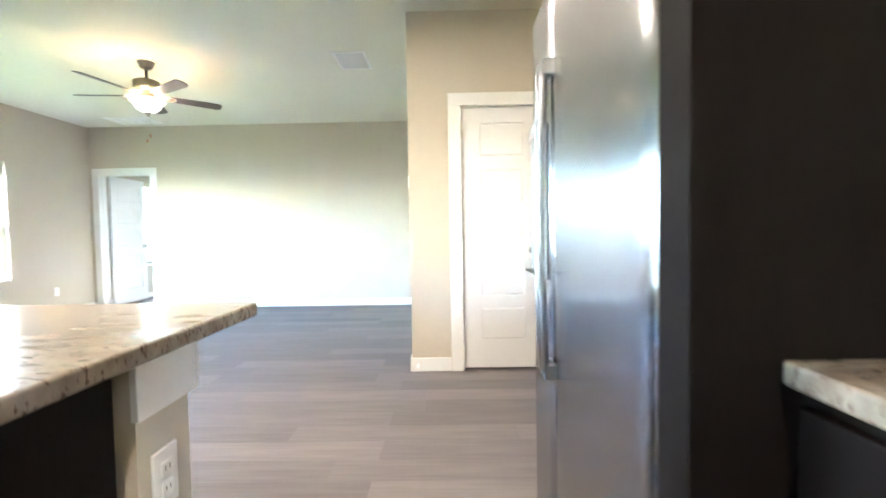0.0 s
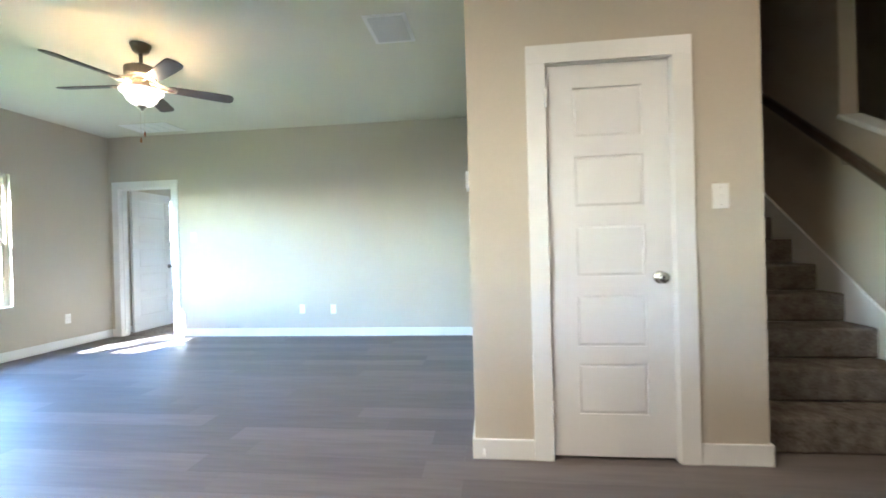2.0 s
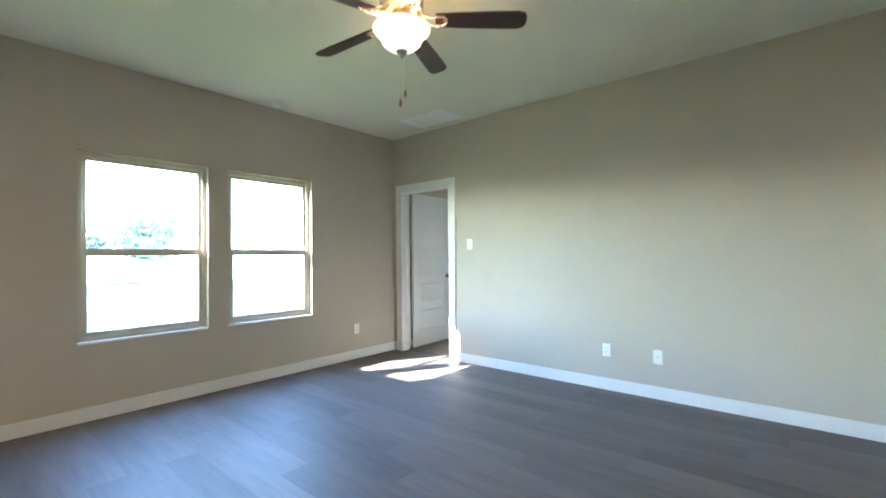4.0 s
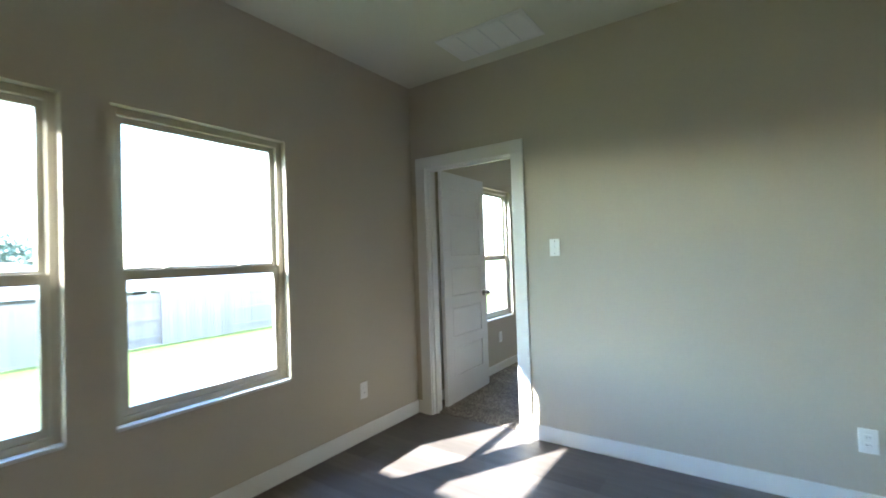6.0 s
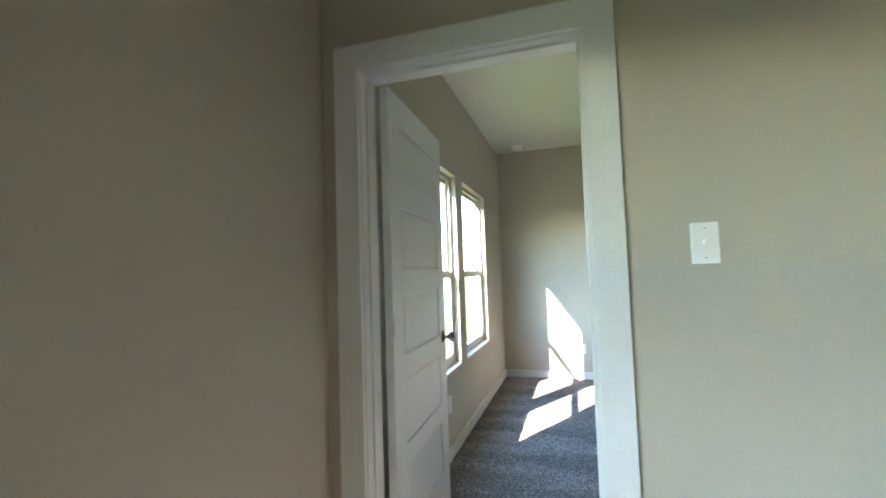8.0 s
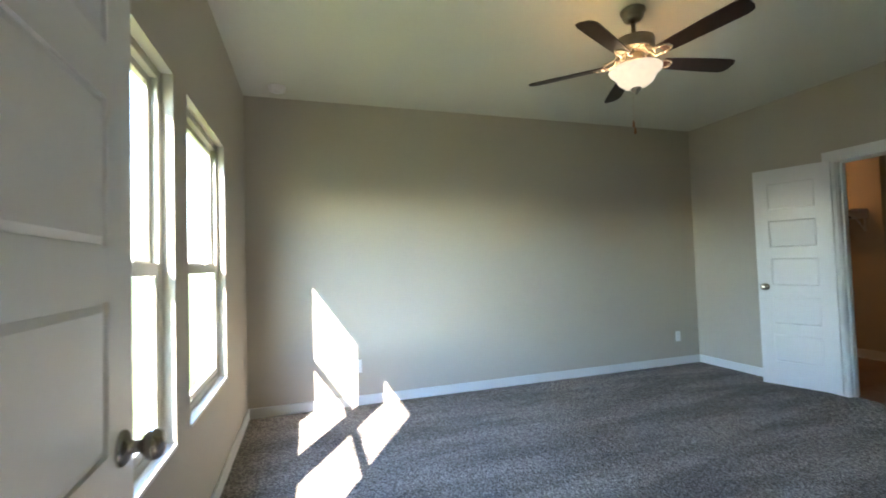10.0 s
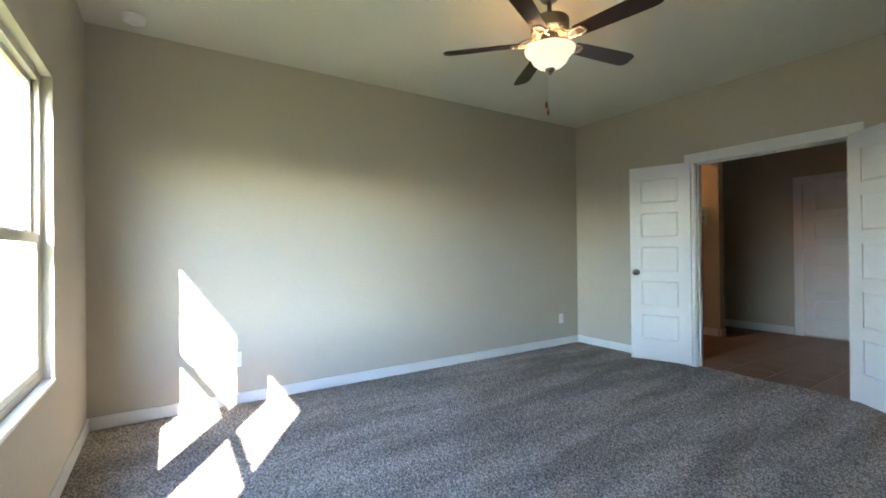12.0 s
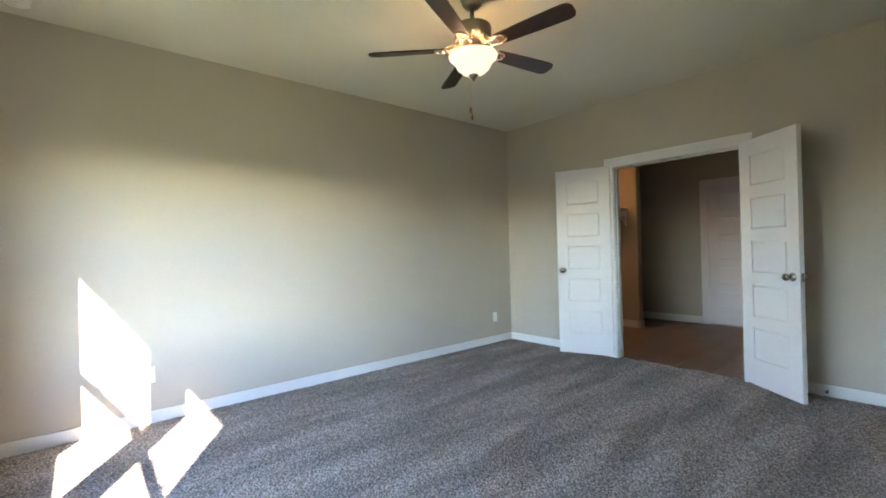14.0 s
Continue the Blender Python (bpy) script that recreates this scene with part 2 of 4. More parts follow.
def wall(name, axis, p0, p1, lo, hi, z0, z1, openings=(), label="beige painted drywall wall", mat=None):
    """A wall between p0 and p1 across its axis ('x': the wall stands across x), from lo to hi along the other; openings: (a, b, zlo, zhi)."""
    bm = bmesh.new()

    def piece(a, b, c, d):
        if b - a > 1e-4 and d - c > 1e-4:
            if axis == "x":
                box(bm, p0, a, c, p1, b, d)
            else:
                box(bm, a, p0, c, b, p1, d)
    at = lo
    for a, b, c, d in sorted(openings):
        piece(at, a, z0, z1)
        piece(a, b, z0, c)
        piece(a, b, d, z1)
        at = b
    piece(at, hi, z0, z1)
    return structure(name, bm, mat or M_WALL, label)


# ---- plan ----
XL, XB, XP0, XP1 = -5.08, -0.173, 0.056, 1.497   # window wall, bedroom's inner wall, closet block
YF, YF2, YB, YP = 7.28, 7.395, 11.185, 4.122      # end wall's two faces, bedroom's back wall, closet front
CEIL = 2.755
WX = XL - 0.105
WZ0, WZ1 = 0.575, 2.05
WINS = [(4.055, 4.975), (5.150, 6.042), (8.255, 9.145), (9.350, 10.234)]
# unseen window pair, added to let daylight into the kitchen
ADDED_WINS = [(-2.5, -1.6), (-1.42, -0.52)]
DOOR_H = 2.045

win_open = [(a, b, WZ0, WZ1) for a, b in WINS + ADDED_WINS]
wall("wall_west", "x", WX, XL, -3.0, 12.6, -0.15, 3.0, win_open, "beige painted outer wall with window openings")
wall("wall_end", "y", YF, YF2, XL, XP1 - 0.115, -0.1, CEIL, [(-4.935, -4.135, -0.1, DOOR_H)], "beige painted wall with a bedroom doorway")
wall("wall_bedroom_back", "y", YB, YB + 0.12, XL, 2.7, -0.1, CEIL)
wall("wall_bedroom_inner", "x", XB, XB + 0.115, YF2, YB, -0.1, CEIL, [(8.555, 9.715, -0.1, DOOR_H)], "beige wall with a double doorway")
wall("wall_closet_front", "y", YP, YP + 0.115, XP0, XP1, -0.1, CEIL, [(0.452, 1.084, -0.1, DOOR_H)], "warm beige closet wall")
wall("wall_closet_side", "x", XP0, XP0 + 0.115, YP + 0.115, YF, -0.1, CEIL)
wall("wall_stair_side", "x", XP1 - 0.115, XP1, YP + 0.115, 8.02, -0.1, 5.4)
wall("wall_stair_back", "y", 7.9, 8.02, XP1, 4.6, -0.1, 5.4)
wall("wall_kitchen_south", "y", -3.0, -2.88, XL, 4.6, -0.1, CEIL)
wall("wall_kitchen_east", "x", 1.42, 1.54, -2.88, 2.55, -0.1, CEIL)
wall("wall_hall_south", "y", 2.43, 2.55, 1.54, 4.6, -0.1, CEIL)
wall("wall_hall_east", "x", 4.6, 4.72, -3.0, 8.02, -0.1, 5.4)
wall("wall_bath_east", "x", 2.55, 2.67, 7.515, YB, -0.1, CEIL, [(9.0, 9.70, -0.1, DOOR_H)])
wall("wall_bath_south", "y", YF2 + 0.005, YF2 + 0.12, XB + 0.115, 2.67, -0.1, CEIL)
# unseen panel, added to stop daylight leaking in under the far door
wall("wall_bath_light_block", "x", 2.672, 2.70, 8.9, 9.8, -0.1, 2.3)
wall("wall_bath_partition", "y", 10.30, 10.42, XB + 0.115, 1.72, -0.1, CEIL, [(0.25, 1.60, -0.1, 2.35)], "beige wall with a closet opening")
wall("wall_closet_inner", "x", 1.60, 1.72, 10.42, YB, -0.1, CEIL)


def stair_wall():
    """The wall on the open side of the stairs; its front stretch is cut down to a raked top."""
    bm = bmesh.new()
    box(bm, 2.5, 5.0, -0.1, 2.61, 7.9, 5.4)
    sec = [(4.3, -0.1), (5.0, -0.1), (5.0, 1.895), (4.3, 1.475)]
    va, vb = [[bm.verts.new((x, y, z)) for y, z in sec] for x in (2.5, 2.61)]
    bm.faces.new(va[::-1])
    bm.faces.new(vb)
    for k in range(4):
        bm.faces.new((va[k], va[(k + 1) % 4], vb[(k + 1) % 4], vb[k]))
    structure("wall_stair_rake", bm, M_WALL, "beige stair wall with a raked top")
    t = bmesh.new()
    n = math.hypot(0.72, 0.43)
    box(t, -0.075, 0, 0, 0.075, n, 0.03, 0.006)
    cap = bmesh.new()
    merge(cap, t, Matrix.Translation((2.555, 4.29, 1.478)) @ Matrix.Rotation(math.atan2(0.43, 0.72), 4, "X"))
    structure("trim_stair_cap", cap, M_TRIM, "white painted cap on the stair wall", "trim")


stair_wall()


def ceilings():
    for name, a in (("ceiling_living", (XL, -2.88, XP0 + 0.115, YF)), ("ceiling_kitchen", (XP0 + 0.115, -2.88, 4.6, YP + 0.115)),
                    ("ceiling_closet", (XP0 + 0.115, YP + 0.115, XP1 - 0.115, YF)),
                    ("ceiling_bedroom", (XL, YF2, XB, YB)), ("ceiling_bath", (XB + 0.115, 7.515, 2.55, YB))):
        bm = bmesh.new()
        box(bm, a[0], a[1], CEIL, a[2], a[3], CEIL + 0.15)
        structure(name, bm, M_CEIL, "off-white textured drywall ceiling", "ceiling")
    bm = bmesh.new()
    box(bm, XP1 - 0.115, YP + 0.115, 5.4, 4.72, 8.02, 5.5)
    structure("ceiling_stairwell", bm, M_CEIL, "off-white ceiling over the stairwell", "ceiling")
    bm = bmesh.new()
    box(bm, XP1, YP + 0.115, CEIL, 4.6, YP + 0.235, 5.4)
    structure("wall_over_stairs", bm, M_WALL, "beige wall over the stair opening")
    bm = bmesh.new()
    box(bm, WX - 0.35, -3.4, 3.0, 1.37, 12.9, 3.15)
    structure("roof_deck", bm, M_ROOF, "dark shingled roof over the rooms", "roof")


ceilings()


def patio_roof():
    """The covered patio beside the kitchen, whose roof shades the near window."""
    bm = bmesh.new()
    box(bm, -9.0, -2.9, 2.56, WX - 0.36, 3.02, 2.72)
    structure("patio_roof", bm, M_TRIM, "flat painted roof of the covered patio", "patio roof")
    bm = bmesh.new()
    box(bm, -8.95, -2.85, -0.5, -8.82, -2.72, 2.56, 0.004)
    structure("patio_post", bm, M_TRIM, "white patio post", "post")


patio_roof()


# ---- floors ----
def slab():
    bm = bmesh.new()
    box(bm, WX, -3.0, -0.3, 4.72, 12.6, -0.022)
    structure("floor_slab", bm, M_GROUT, "concrete floor slab under the rooms", "floor")


slab()


def carpet(name, x0, y0, x1, y1, z, step, label):
    """Cut-pile carpet: a fine grid whose tufts stand at uneven heights."""
    nx, ny = int((x1 - x0) / step), int((y1 - y0) / step)
    xs, ys = np.linspace(x0, x1, nx + 1), np.linspace(y0, y1, ny + 1)
    gx, gy = np.meshgrid(xs, ys, indexing="ij")
    rng = np.random.RandomState(4)
    jx, jy = rng.uniform(-0.35, 0.35, gx.shape) * step, rng.uniform(-0.35, 0.35, gx.shape) * step
    jx[[0, -1], :] = 0
    jy[:, [0, -1]] = 0
    gz = z + rng.uniform(-0.0036, 0.0036, gx.shape)
    v = np.stack([gx + jx, gy + jy, gz], -1).reshape(-1, 3)
    i = (np.arange(nx)[:, None] * (ny + 1) + np.arange(ny)[None, :]).reshape(-1)
    f = np.stack([i, i + ny + 1, i + ny + 2, i + 1], -1)
    me = bpy.data.meshes.new(name)
    me.from_pydata(v.tolist(), [], f.tolist())
    me.materials.append(M_CARPET)
    return tagged(new(name, me), label, "carpet", "", "structure")


carpet("floor_carpet", XL, YF2 - 0.055, XB + 0.05, YB, 0.004, 0.0088, "brown and grey flecked cut-pile carpet")


# ---- windows ----
def window(name, y0, y1, label):
    th = thing(name, pose(WX, y0, WZ0), label, "window", "", "structure")
    w, h, rail = y1 - y0, WZ1 - WZ0, 1.272 - WZ0
    fr = bmesh.new()
    d0, d1, s = 0.006, 0.062, 0.036
    box(fr, d0, 0, 0.012, d1, s, h, 0.003)
    box(fr, d0, w - s, 0.012, d1, w, h, 0.003)
    box(fr, d0, s, 0.012, d1, w - s, 0.05, 0.003)
    box(fr, d0, s, h - s, d1, w - s, h, 0.003)
    part("window_frame", fr, M_VINYL, th, "almond vinyl window frame")
    for nm, dx, za, zb in (("upper_sash", 0.012, rail - 0.012, h - s), ("lower_sash", 0.034, 0.05, rail + 0.020)):
        sb = bmesh.new()
        r = 0.030
        box(sb, dx, s, za, dx + 0.024, s + r, zb, 0.002)
        box(sb, dx, w - s - r, za, dx + 0.024, w - s, zb, 0.002)
        lo_r = r + (0.014 if nm == "upper_sash" else 0.006)
        hi_r = r + (0.016 if nm == "lower_sash" else 0.0)
        box(sb, dx, s + r, za, dx + 0.024, w - s - r, za + lo_r, 0.002)
        box(sb, dx, s + r, zb - hi_r, dx + 0.024, w - s - r, zb, 0.002)
        sash = part(nm, sb, M_VINYL, th, "almond vinyl sash")
        g = bmesh.new()
        box(g, dx + 0.010, s + r, za + lo_r, dx + 0.014, w - s - r, zb - hi_r)
        gp = part("pane", g, M_GLASS, sash, "clear glass pane")
        gp.visible_shadow = False
    for yy in (w * 0.28, w * 0.72):
        lk = bmesh.new()
        box(lk, 0.036, yy - 0.028, rail + 0.020, 0.059, yy + 0.028, rail + 0.030, 0.003)
        box(lk, 0.042, yy - 0.008, rail + 0.030, 0.072, yy + 0.008, rail + 0.037, 0.002)
        part("sash_lock", lk, M_VINYL, th)
    sl = bmesh.new()
    box(sl, 0.0625, 0.002, 0.0, 0.112, w - 0.002, 0.018, 0.004)
    part("window_sill", sl, M_TRIM, th, "thin white window sill")
    return th


for i, (a, b) in enumerate(WINS + ADDED_WINS):
    window("window_%d" % (i + 1), a, b, "single-hung almond vinyl window with two clear sashes")

# ---- doors and trim ----
PANELS = ((0.217, 0.474), (0.565, 0.829), (0.924, 1.187), (1.282, 1.543), (1.640, 1.894))


def door_leaf(name, w, m, label, knob_side=1, stile=0.115, hinges=True, knob=True, pin=0.006):
    """A five-panel door: x runs from the hinge to the free edge, y through its thickness, z up."""
    th = thing(name, m, label, "door", "", "structure")
    t, h = 0.0175, 2.025
    b = bmesh.new()
    box(b, 0, -t, 0, stile, t, h, 0.0015)
    box(b, w - stile, -t, 0, w, t, h, 0.0015)
    edges = [0.0] + [z for p in PANELS for z in p] + [h]
    for z0, z1 in zip(edges[0::2], edges[1::2]):
        box(b, stile - 0.001, -t, z0, w - stile + 0.001, t, z1)
    part("stiles_and_rails", b, M_DOOR, th)
    for z0, z1 in PANELS:
        p = bmesh.new()
        box(p, stile, -0.0095, z0, w - stile, 0.0095, z1)
        for sgn in (-1, 1):
            q = bmesh.new()
            x0, x1, a, e = stile + 0.004, w - stile - 0.004, z0 + 0.004, z1 - 0.004
            k, yo, yi = 0.013, sgn * 0.0102, sgn * 0.0158
            outer = [q.verts.new(c) for c in ((x0, yo, a), (x1, yo, a), (x1, yo, e), (x0, yo, e))]
            inner = [q.verts.new(c) for c in ((x0 + k, yi, a + k), (x1 - k, yi, a + k), (x1 - k, yi, e - k), (x0 + k, yi, e - k))]
            q.faces.new(inner)
            for i in range(4):
                q.faces.new((outer[i], outer[(i + 1) % 4], inner[(i + 1) % 4], inner[i]))
            bmesh.ops.recalc_face_normals(q, faces=q.faces)
            if (q.faces[0].normal.y if len(q.faces) and q.faces.ensure_lookup_table() is None else 0) * sgn < 0:
                bmesh.ops.reverse_faces(q, faces=q.faces)
            merge(p, q)
        part("panel", p, M_DOOR, th)
    if knob:
        kb = bmesh.new()
        for sgn in (-1, 1):
            mm = Matrix.Translation((w - 0.062, sgn * t, 0.915)) @ Matrix.Rotation(radians(-90 * sgn), 4, "X")
            lathe(kb, [(0.033, 0), (0.033, 0.004), (0.028, 0.009), (0.013, 0.012), (0.011, 0.030), (0.020, 0.036), (0.028, 0.044),
                       (0.029, 0.054), (0.024, 0.064), (0.012, 0.069), (0.0, 0.070)], 24, mm)
        part("knob", kb, M_NICKEL, th, "round brushed nickel knob")
        lt = bmesh.new()
        box(lt, w - 0.001, -0.011, 0.885, w + 0.0015, 0.011, 0.945, 0.0005)
        part("latch_plate", lt, M_NICKEL, th)
    if hinges:
        for z in (0.20, 1.02, 1.80):
            hb = bmesh.new()
            rod(hb, (-0.006, knob_side * (t + pin), z), (-0.006, knob_side * (t + pin), z + 0.09), 0.0075)
            ya, yb = sorted((knob_side * (t - 0.004), knob_side * (t + pin)))
            box(hb, -0.0075, ya, z, -0.0045, yb, z + 0.09)
            part("hinge", hb, M_TRIM, th, "white painted hinge")
    return th


door_leaf("door_closet", 0.602, pose(0.467, YP + 0.030, 0.018), "closed white five-panel closet door", -1, 0.130, pin=0.036)
door_leaf("door_bedroom", 0.772, pose(-4.904, YF2 + 0.046, 0.022, 0, 0, 92.0), "open white five-panel bedroom door", -1, 0.120)
door_leaf("door_double", 0.572, pose(-0.205, 9.735, 0.024, 0, 0, 110.0), "open white five-panel leaf of a double door", -1, 0.110)
door_leaf("door_double", 0.572, pose(-0.215, 8.535, 0.024, 0, 0, 231.0), "open white five-panel leaf of a double door", 1, 0.110)
door_leaf("door_bath_far", 0.68, pose(2.57, 9.69, 0.02, 0, 0, -90.0), "closed white five-panel door in shadow", 1, 0.120, False)


def casing(name, axis, p, out, a, b, z=DOOR_H, w=0.095, floor_z=0.0):
    """Flat door casing round an opening from a to b; p: the wall's face, out: +1 or -1, the way it stands proud."""
    bm = bmesh.new()
    q0, q1 = sorted((p + out * 0.0, p + out * 0.018))

    def pc(u0, u1, z0, z1):
        if axis == "x":
            box(bm, q0, u0, z0, q1, u1, z1, 0.002)
        else:
            box(bm, u0, q0, z0, u1, q1, z1, 0.002)
    r = 0.006
    pc(a + r - w, a + r, floor_z, z - r)
    pc(b - r, b - r + w, floor_z, z - r)
    pc(a + r - w, b - r + w, z - r, z - r + w)
    return structure(name, bm, M_TRIM, "flat white painted door casing", "door casing")


def jamb(name, axis, p0, p1, a, b, stop_at, z=DOOR_H):
    """Jamb boards that line an opening, with the stop that the door closes on."""
    bm = bmesh.new()
    t = 0.012

    def pc(u0, u1, q0, q1, z0, z1):
        if axis == "x":
            box(bm, q0, u0, z0, q1, u1, z1, 0.0015)
        else:
            box(bm, u0, q0, z0, u1, q1, z1, 0.0015)
    pc(a, a + t, p0 - 0.001, p1 + 0.001, 0, z)
    pc(b - t, b, p0 - 0.001, p1 + 0.001, 0, z)
    pc(a + t, b - t, p0 - 0.001, p1 + 0.001, z - t, z)
    pc(a + t, a + t + 0.011, stop_at, stop_at + 0.034, 0, z - t)
    pc(b - t - 0.011, b - t, stop_at, stop_at + 0.034, 0, z - t)
    pc(a + t + 0.011, b - t - 0.011, stop_at, stop_at + 0.034, z - t - 0.011, z - t)
    return structure(name, bm, M_TRIM, "white painted door jamb with a stop", "door jamb")


casing("casing_closet", "y", YP, -1, 0.452, 1.084)
jamb("jamb_closet", "y", YP, YP + 0.115, 0.452, 1.084, YP + 0.052)
casing("casing_bedroom_living", "y", YF, -1, -4.935, -4.135)
casing("casing_bedroom_inside", "y", YF2, 1, -4.935, -4.135)
jamb("jamb_bedroom", "y", YF, YF2, -4.935, -4.135, YF + 0.035)
casing("casing_double", "x", XB, -1, 8.555, 9.715)
jamb("jamb_double", "x", XB, XB + 0.115, 8.555, 9.715, XB + 0.04)
casing("casing_bath_far", "x", 2.55, -1, 9.0, 9.70)
jamb("jamb_bath_far", "x", 2.55, 2.67, 9.0, 9.70, 2.60)
bm = bmesh.new()
for yy in (9.07, 9.20):
    box(bm, XB + 0.03, yy - 0.03, DOOR_H - 0.0135, XB + 0.055, yy + 0.03, DOOR_H - 0.0115)
part_plate = structure("strike_plate", bm, M_DARK, "dark ball-catch plates in the door head", "strike plate")


def baseboard(axis, p, out, runs, h=0.105):
    """A baseboard on the wall face p with a small eased top; runs: stretches along the wall."""
    for a, b in runs:
        bm = bmesh.new()
        q0, q1 = sorted((p, p + out * 0.014))
        if axis == "x":
            box(bm, q0, a, 0.0, q1, b, h, 0.003)
        else:
            box(bm, a, q0, 0.0, b, q1, h, 0.003)
        structure("baseboard", bm, M_TRIM, "white painted baseboard", "baseboard")


baseboard("x", XL, 1, [(-2.88, YF)])
baseboard("x", XL, 1, [(YF2, YB)], 0.09)
baseboard("y", YF, -1, [(XL + 0.014, -5.026), (-4.044, XP0 - 0.014)])
baseboard("y", YF2, 1, [(XL + 0.014, -5.026), (-4.044, XB - 0.014)])
baseboard("y", YB, -1, [(XL + 0.014, XB - 0.014)], 0.09)
baseboard("x", XB, -1, [(YF2, 8.464), (9.806, YB)], 0.09)
baseboard("y", YP, -1, [(XP0 - 0.014, 0.361), (1.175, XP1 + 0.014)])
baseboard("x", XP0, -1, [(YP, YF)])
baseboard("x", XP1, 1, [(YP, 4.26)])
baseboard("x", 2.55, -1, [(7.6, 8.9), (9.80, YB)])
baseboard("y", 10.30, -1, [(XB + 0.115, 0.25), (1.60, 1.734)])
baseboard("x", 1.60, -1, [(10.32, YB)])
baseboard("x", 1.72, 1, [(10.286, 10.42)])


# ---- small wall fittings ----
def plate(name, m, kind, label, w=0.072, h=0.118):
    """A wall plate in its own plane: x along the wall, z up, standing proud toward -y."""
    th = thing(name, m, label, name.replace("_", " "))
    b = bmesh.new()
    box(b, -w / 2, -0.006, -h / 2, w / 2, 0, h / 2, 0.003)
    part("cover_plate", b, M_PLATE, th)
    if kind == "outlet":
        for dz in (-0.0195, 0.0195):
            r = bmesh.new()
            box(r, -0.016, -0.0085, dz - 0.014, 0.016, -0.0055, dz + 0.014, 0.003)
            rec = part("receptacle", r, M_PLATE, th)
            for dx in (-0.006, 0.006):
                s = bmesh.new()
                box(s, dx - 0.001, -0.0092, dz - 0.003, dx + 0.001, -0.0084, dz + 0.006)
                part("slot", s, M_SLOT, rec)
    elif kind == "switch":
        n = 2 if w > 0.1 else 1
        for k in range(n):
            cx = (k - (n - 1) / 2) * 0.046
            s = bmesh.new()
            box(s, cx - 0.005, -0.0075, -0.012, cx + 0.005, -0.0055, 0.012, 0.0005)
            box(s, cx - 0.0035, -0.016, -0.001, cx + 0.0035, -0.006, 0.009, 0.001)
            part("toggle", s, M_PLATE, th)
        for dz in (-0.042, 0.042):
            s = bmesh.new()
            lathe(s, [(0.003, 0), (0.0025, 0.001)], 10, Matrix.Translation((0, -0.0055, dz)) @ Matrix.Rotation(radians(90), 4, "X"))
            part("screw", s, M_NICKEL, th)
    else:
        s = bmesh.new()
        lathe(s, [(0.005, 0), (0.004, 0.004)], 12, Matrix.Translation((0, -0.0055, 0)) @ Matrix.Rotation(radians(90), 4, "X"))
        part("jack", s, M_DARK, th)
    return th


SW, OUT = "white toggle light switch on the beige wall", "white duplex outlet low on the beige wall"
plate("light_switch", pose(1.297, YP, 1.33), "switch", SW, 0.078, 0.125)
plate("light_switch", pose(-3.838, YF, 1.345), "switch", SW)
plate("wall_outlet", pose(-2.322, YF, 0.355), "outlet", OUT)
plate("cable_plate", pose(-1.898, YF, 0.350), "jack", "white cable jack plate low on the wall")
plate("wall_outlet", pose(XL, 6.648, 0.354, 0, 0, 90), "outlet", OUT)
plate("wall_outlet", pose(XL, 3.3, 0.354, 0, 0, 90), "outlet", OUT)
plate("wall_outlet", pose(-0.487, YB, 0.329), "outlet", OUT)
plate("wall_outlet", pose(-4.165, YB, 0.352), "outlet", OUT)
plate("wall_outlet", pose(XL, 8.795, 0.372, 0, 0, 90), "outlet", OUT)


def thermostat():
    th = thing("thermostat", pose(XP0, 4.42, 1.50, 0, 0, -90), "white wall thermostat on the side wall", "thermostat")
    b = bmesh.new()
    box(b, -0.075, -0.028, -0.05, 0.075, 0, 0.05, 0.006)
    part("body", b, M_PLATE, th)
    b = bmesh.new()
    box(b, -0.035, -0.0295, -0.012, 0.035, -0.027, 0.028, 0.001)
    part("display", b, material("lcd", (0.30, 0.33, 0.28), 0.2), th, "grey display")
    th = thing("doorbell_box", pose(XP0, 4.30, 1.30, 0, 0, -90), "small white switch plate under the thermostat", "switch plate")
    b = bmesh.new()
    box(b, -0.035, -0.008, -0.058, 0.035, 0, 0.058, 0.003)
    part("cover_plate", b, M_PLATE, th)


thermostat()


def smoke_alarm(x, y):
    th = thing("smoke_alarm", pose(x, y, CEIL), "round white smoke alarm on the ceiling", "smoke alarm")
    b = bmesh.new()
    lathe(b, [(0.068, 0), (0.068, -0.010), (0.060, -0.013), (0.062, -0.034), (0.050, -0.042), (0.0, -0.043)], 28)
    part("housing", b, M_PLATE, th)
    b = bmesh.new()
    lathe(b, [(0.022, -0.042), (0.020, -0.047), (0.0, -0.047)], 16)
    part("cap", b, M_PLATE, th)


smoke_alarm(-4.890, 5.56)
smoke_alarm(-4.793, 10.93)


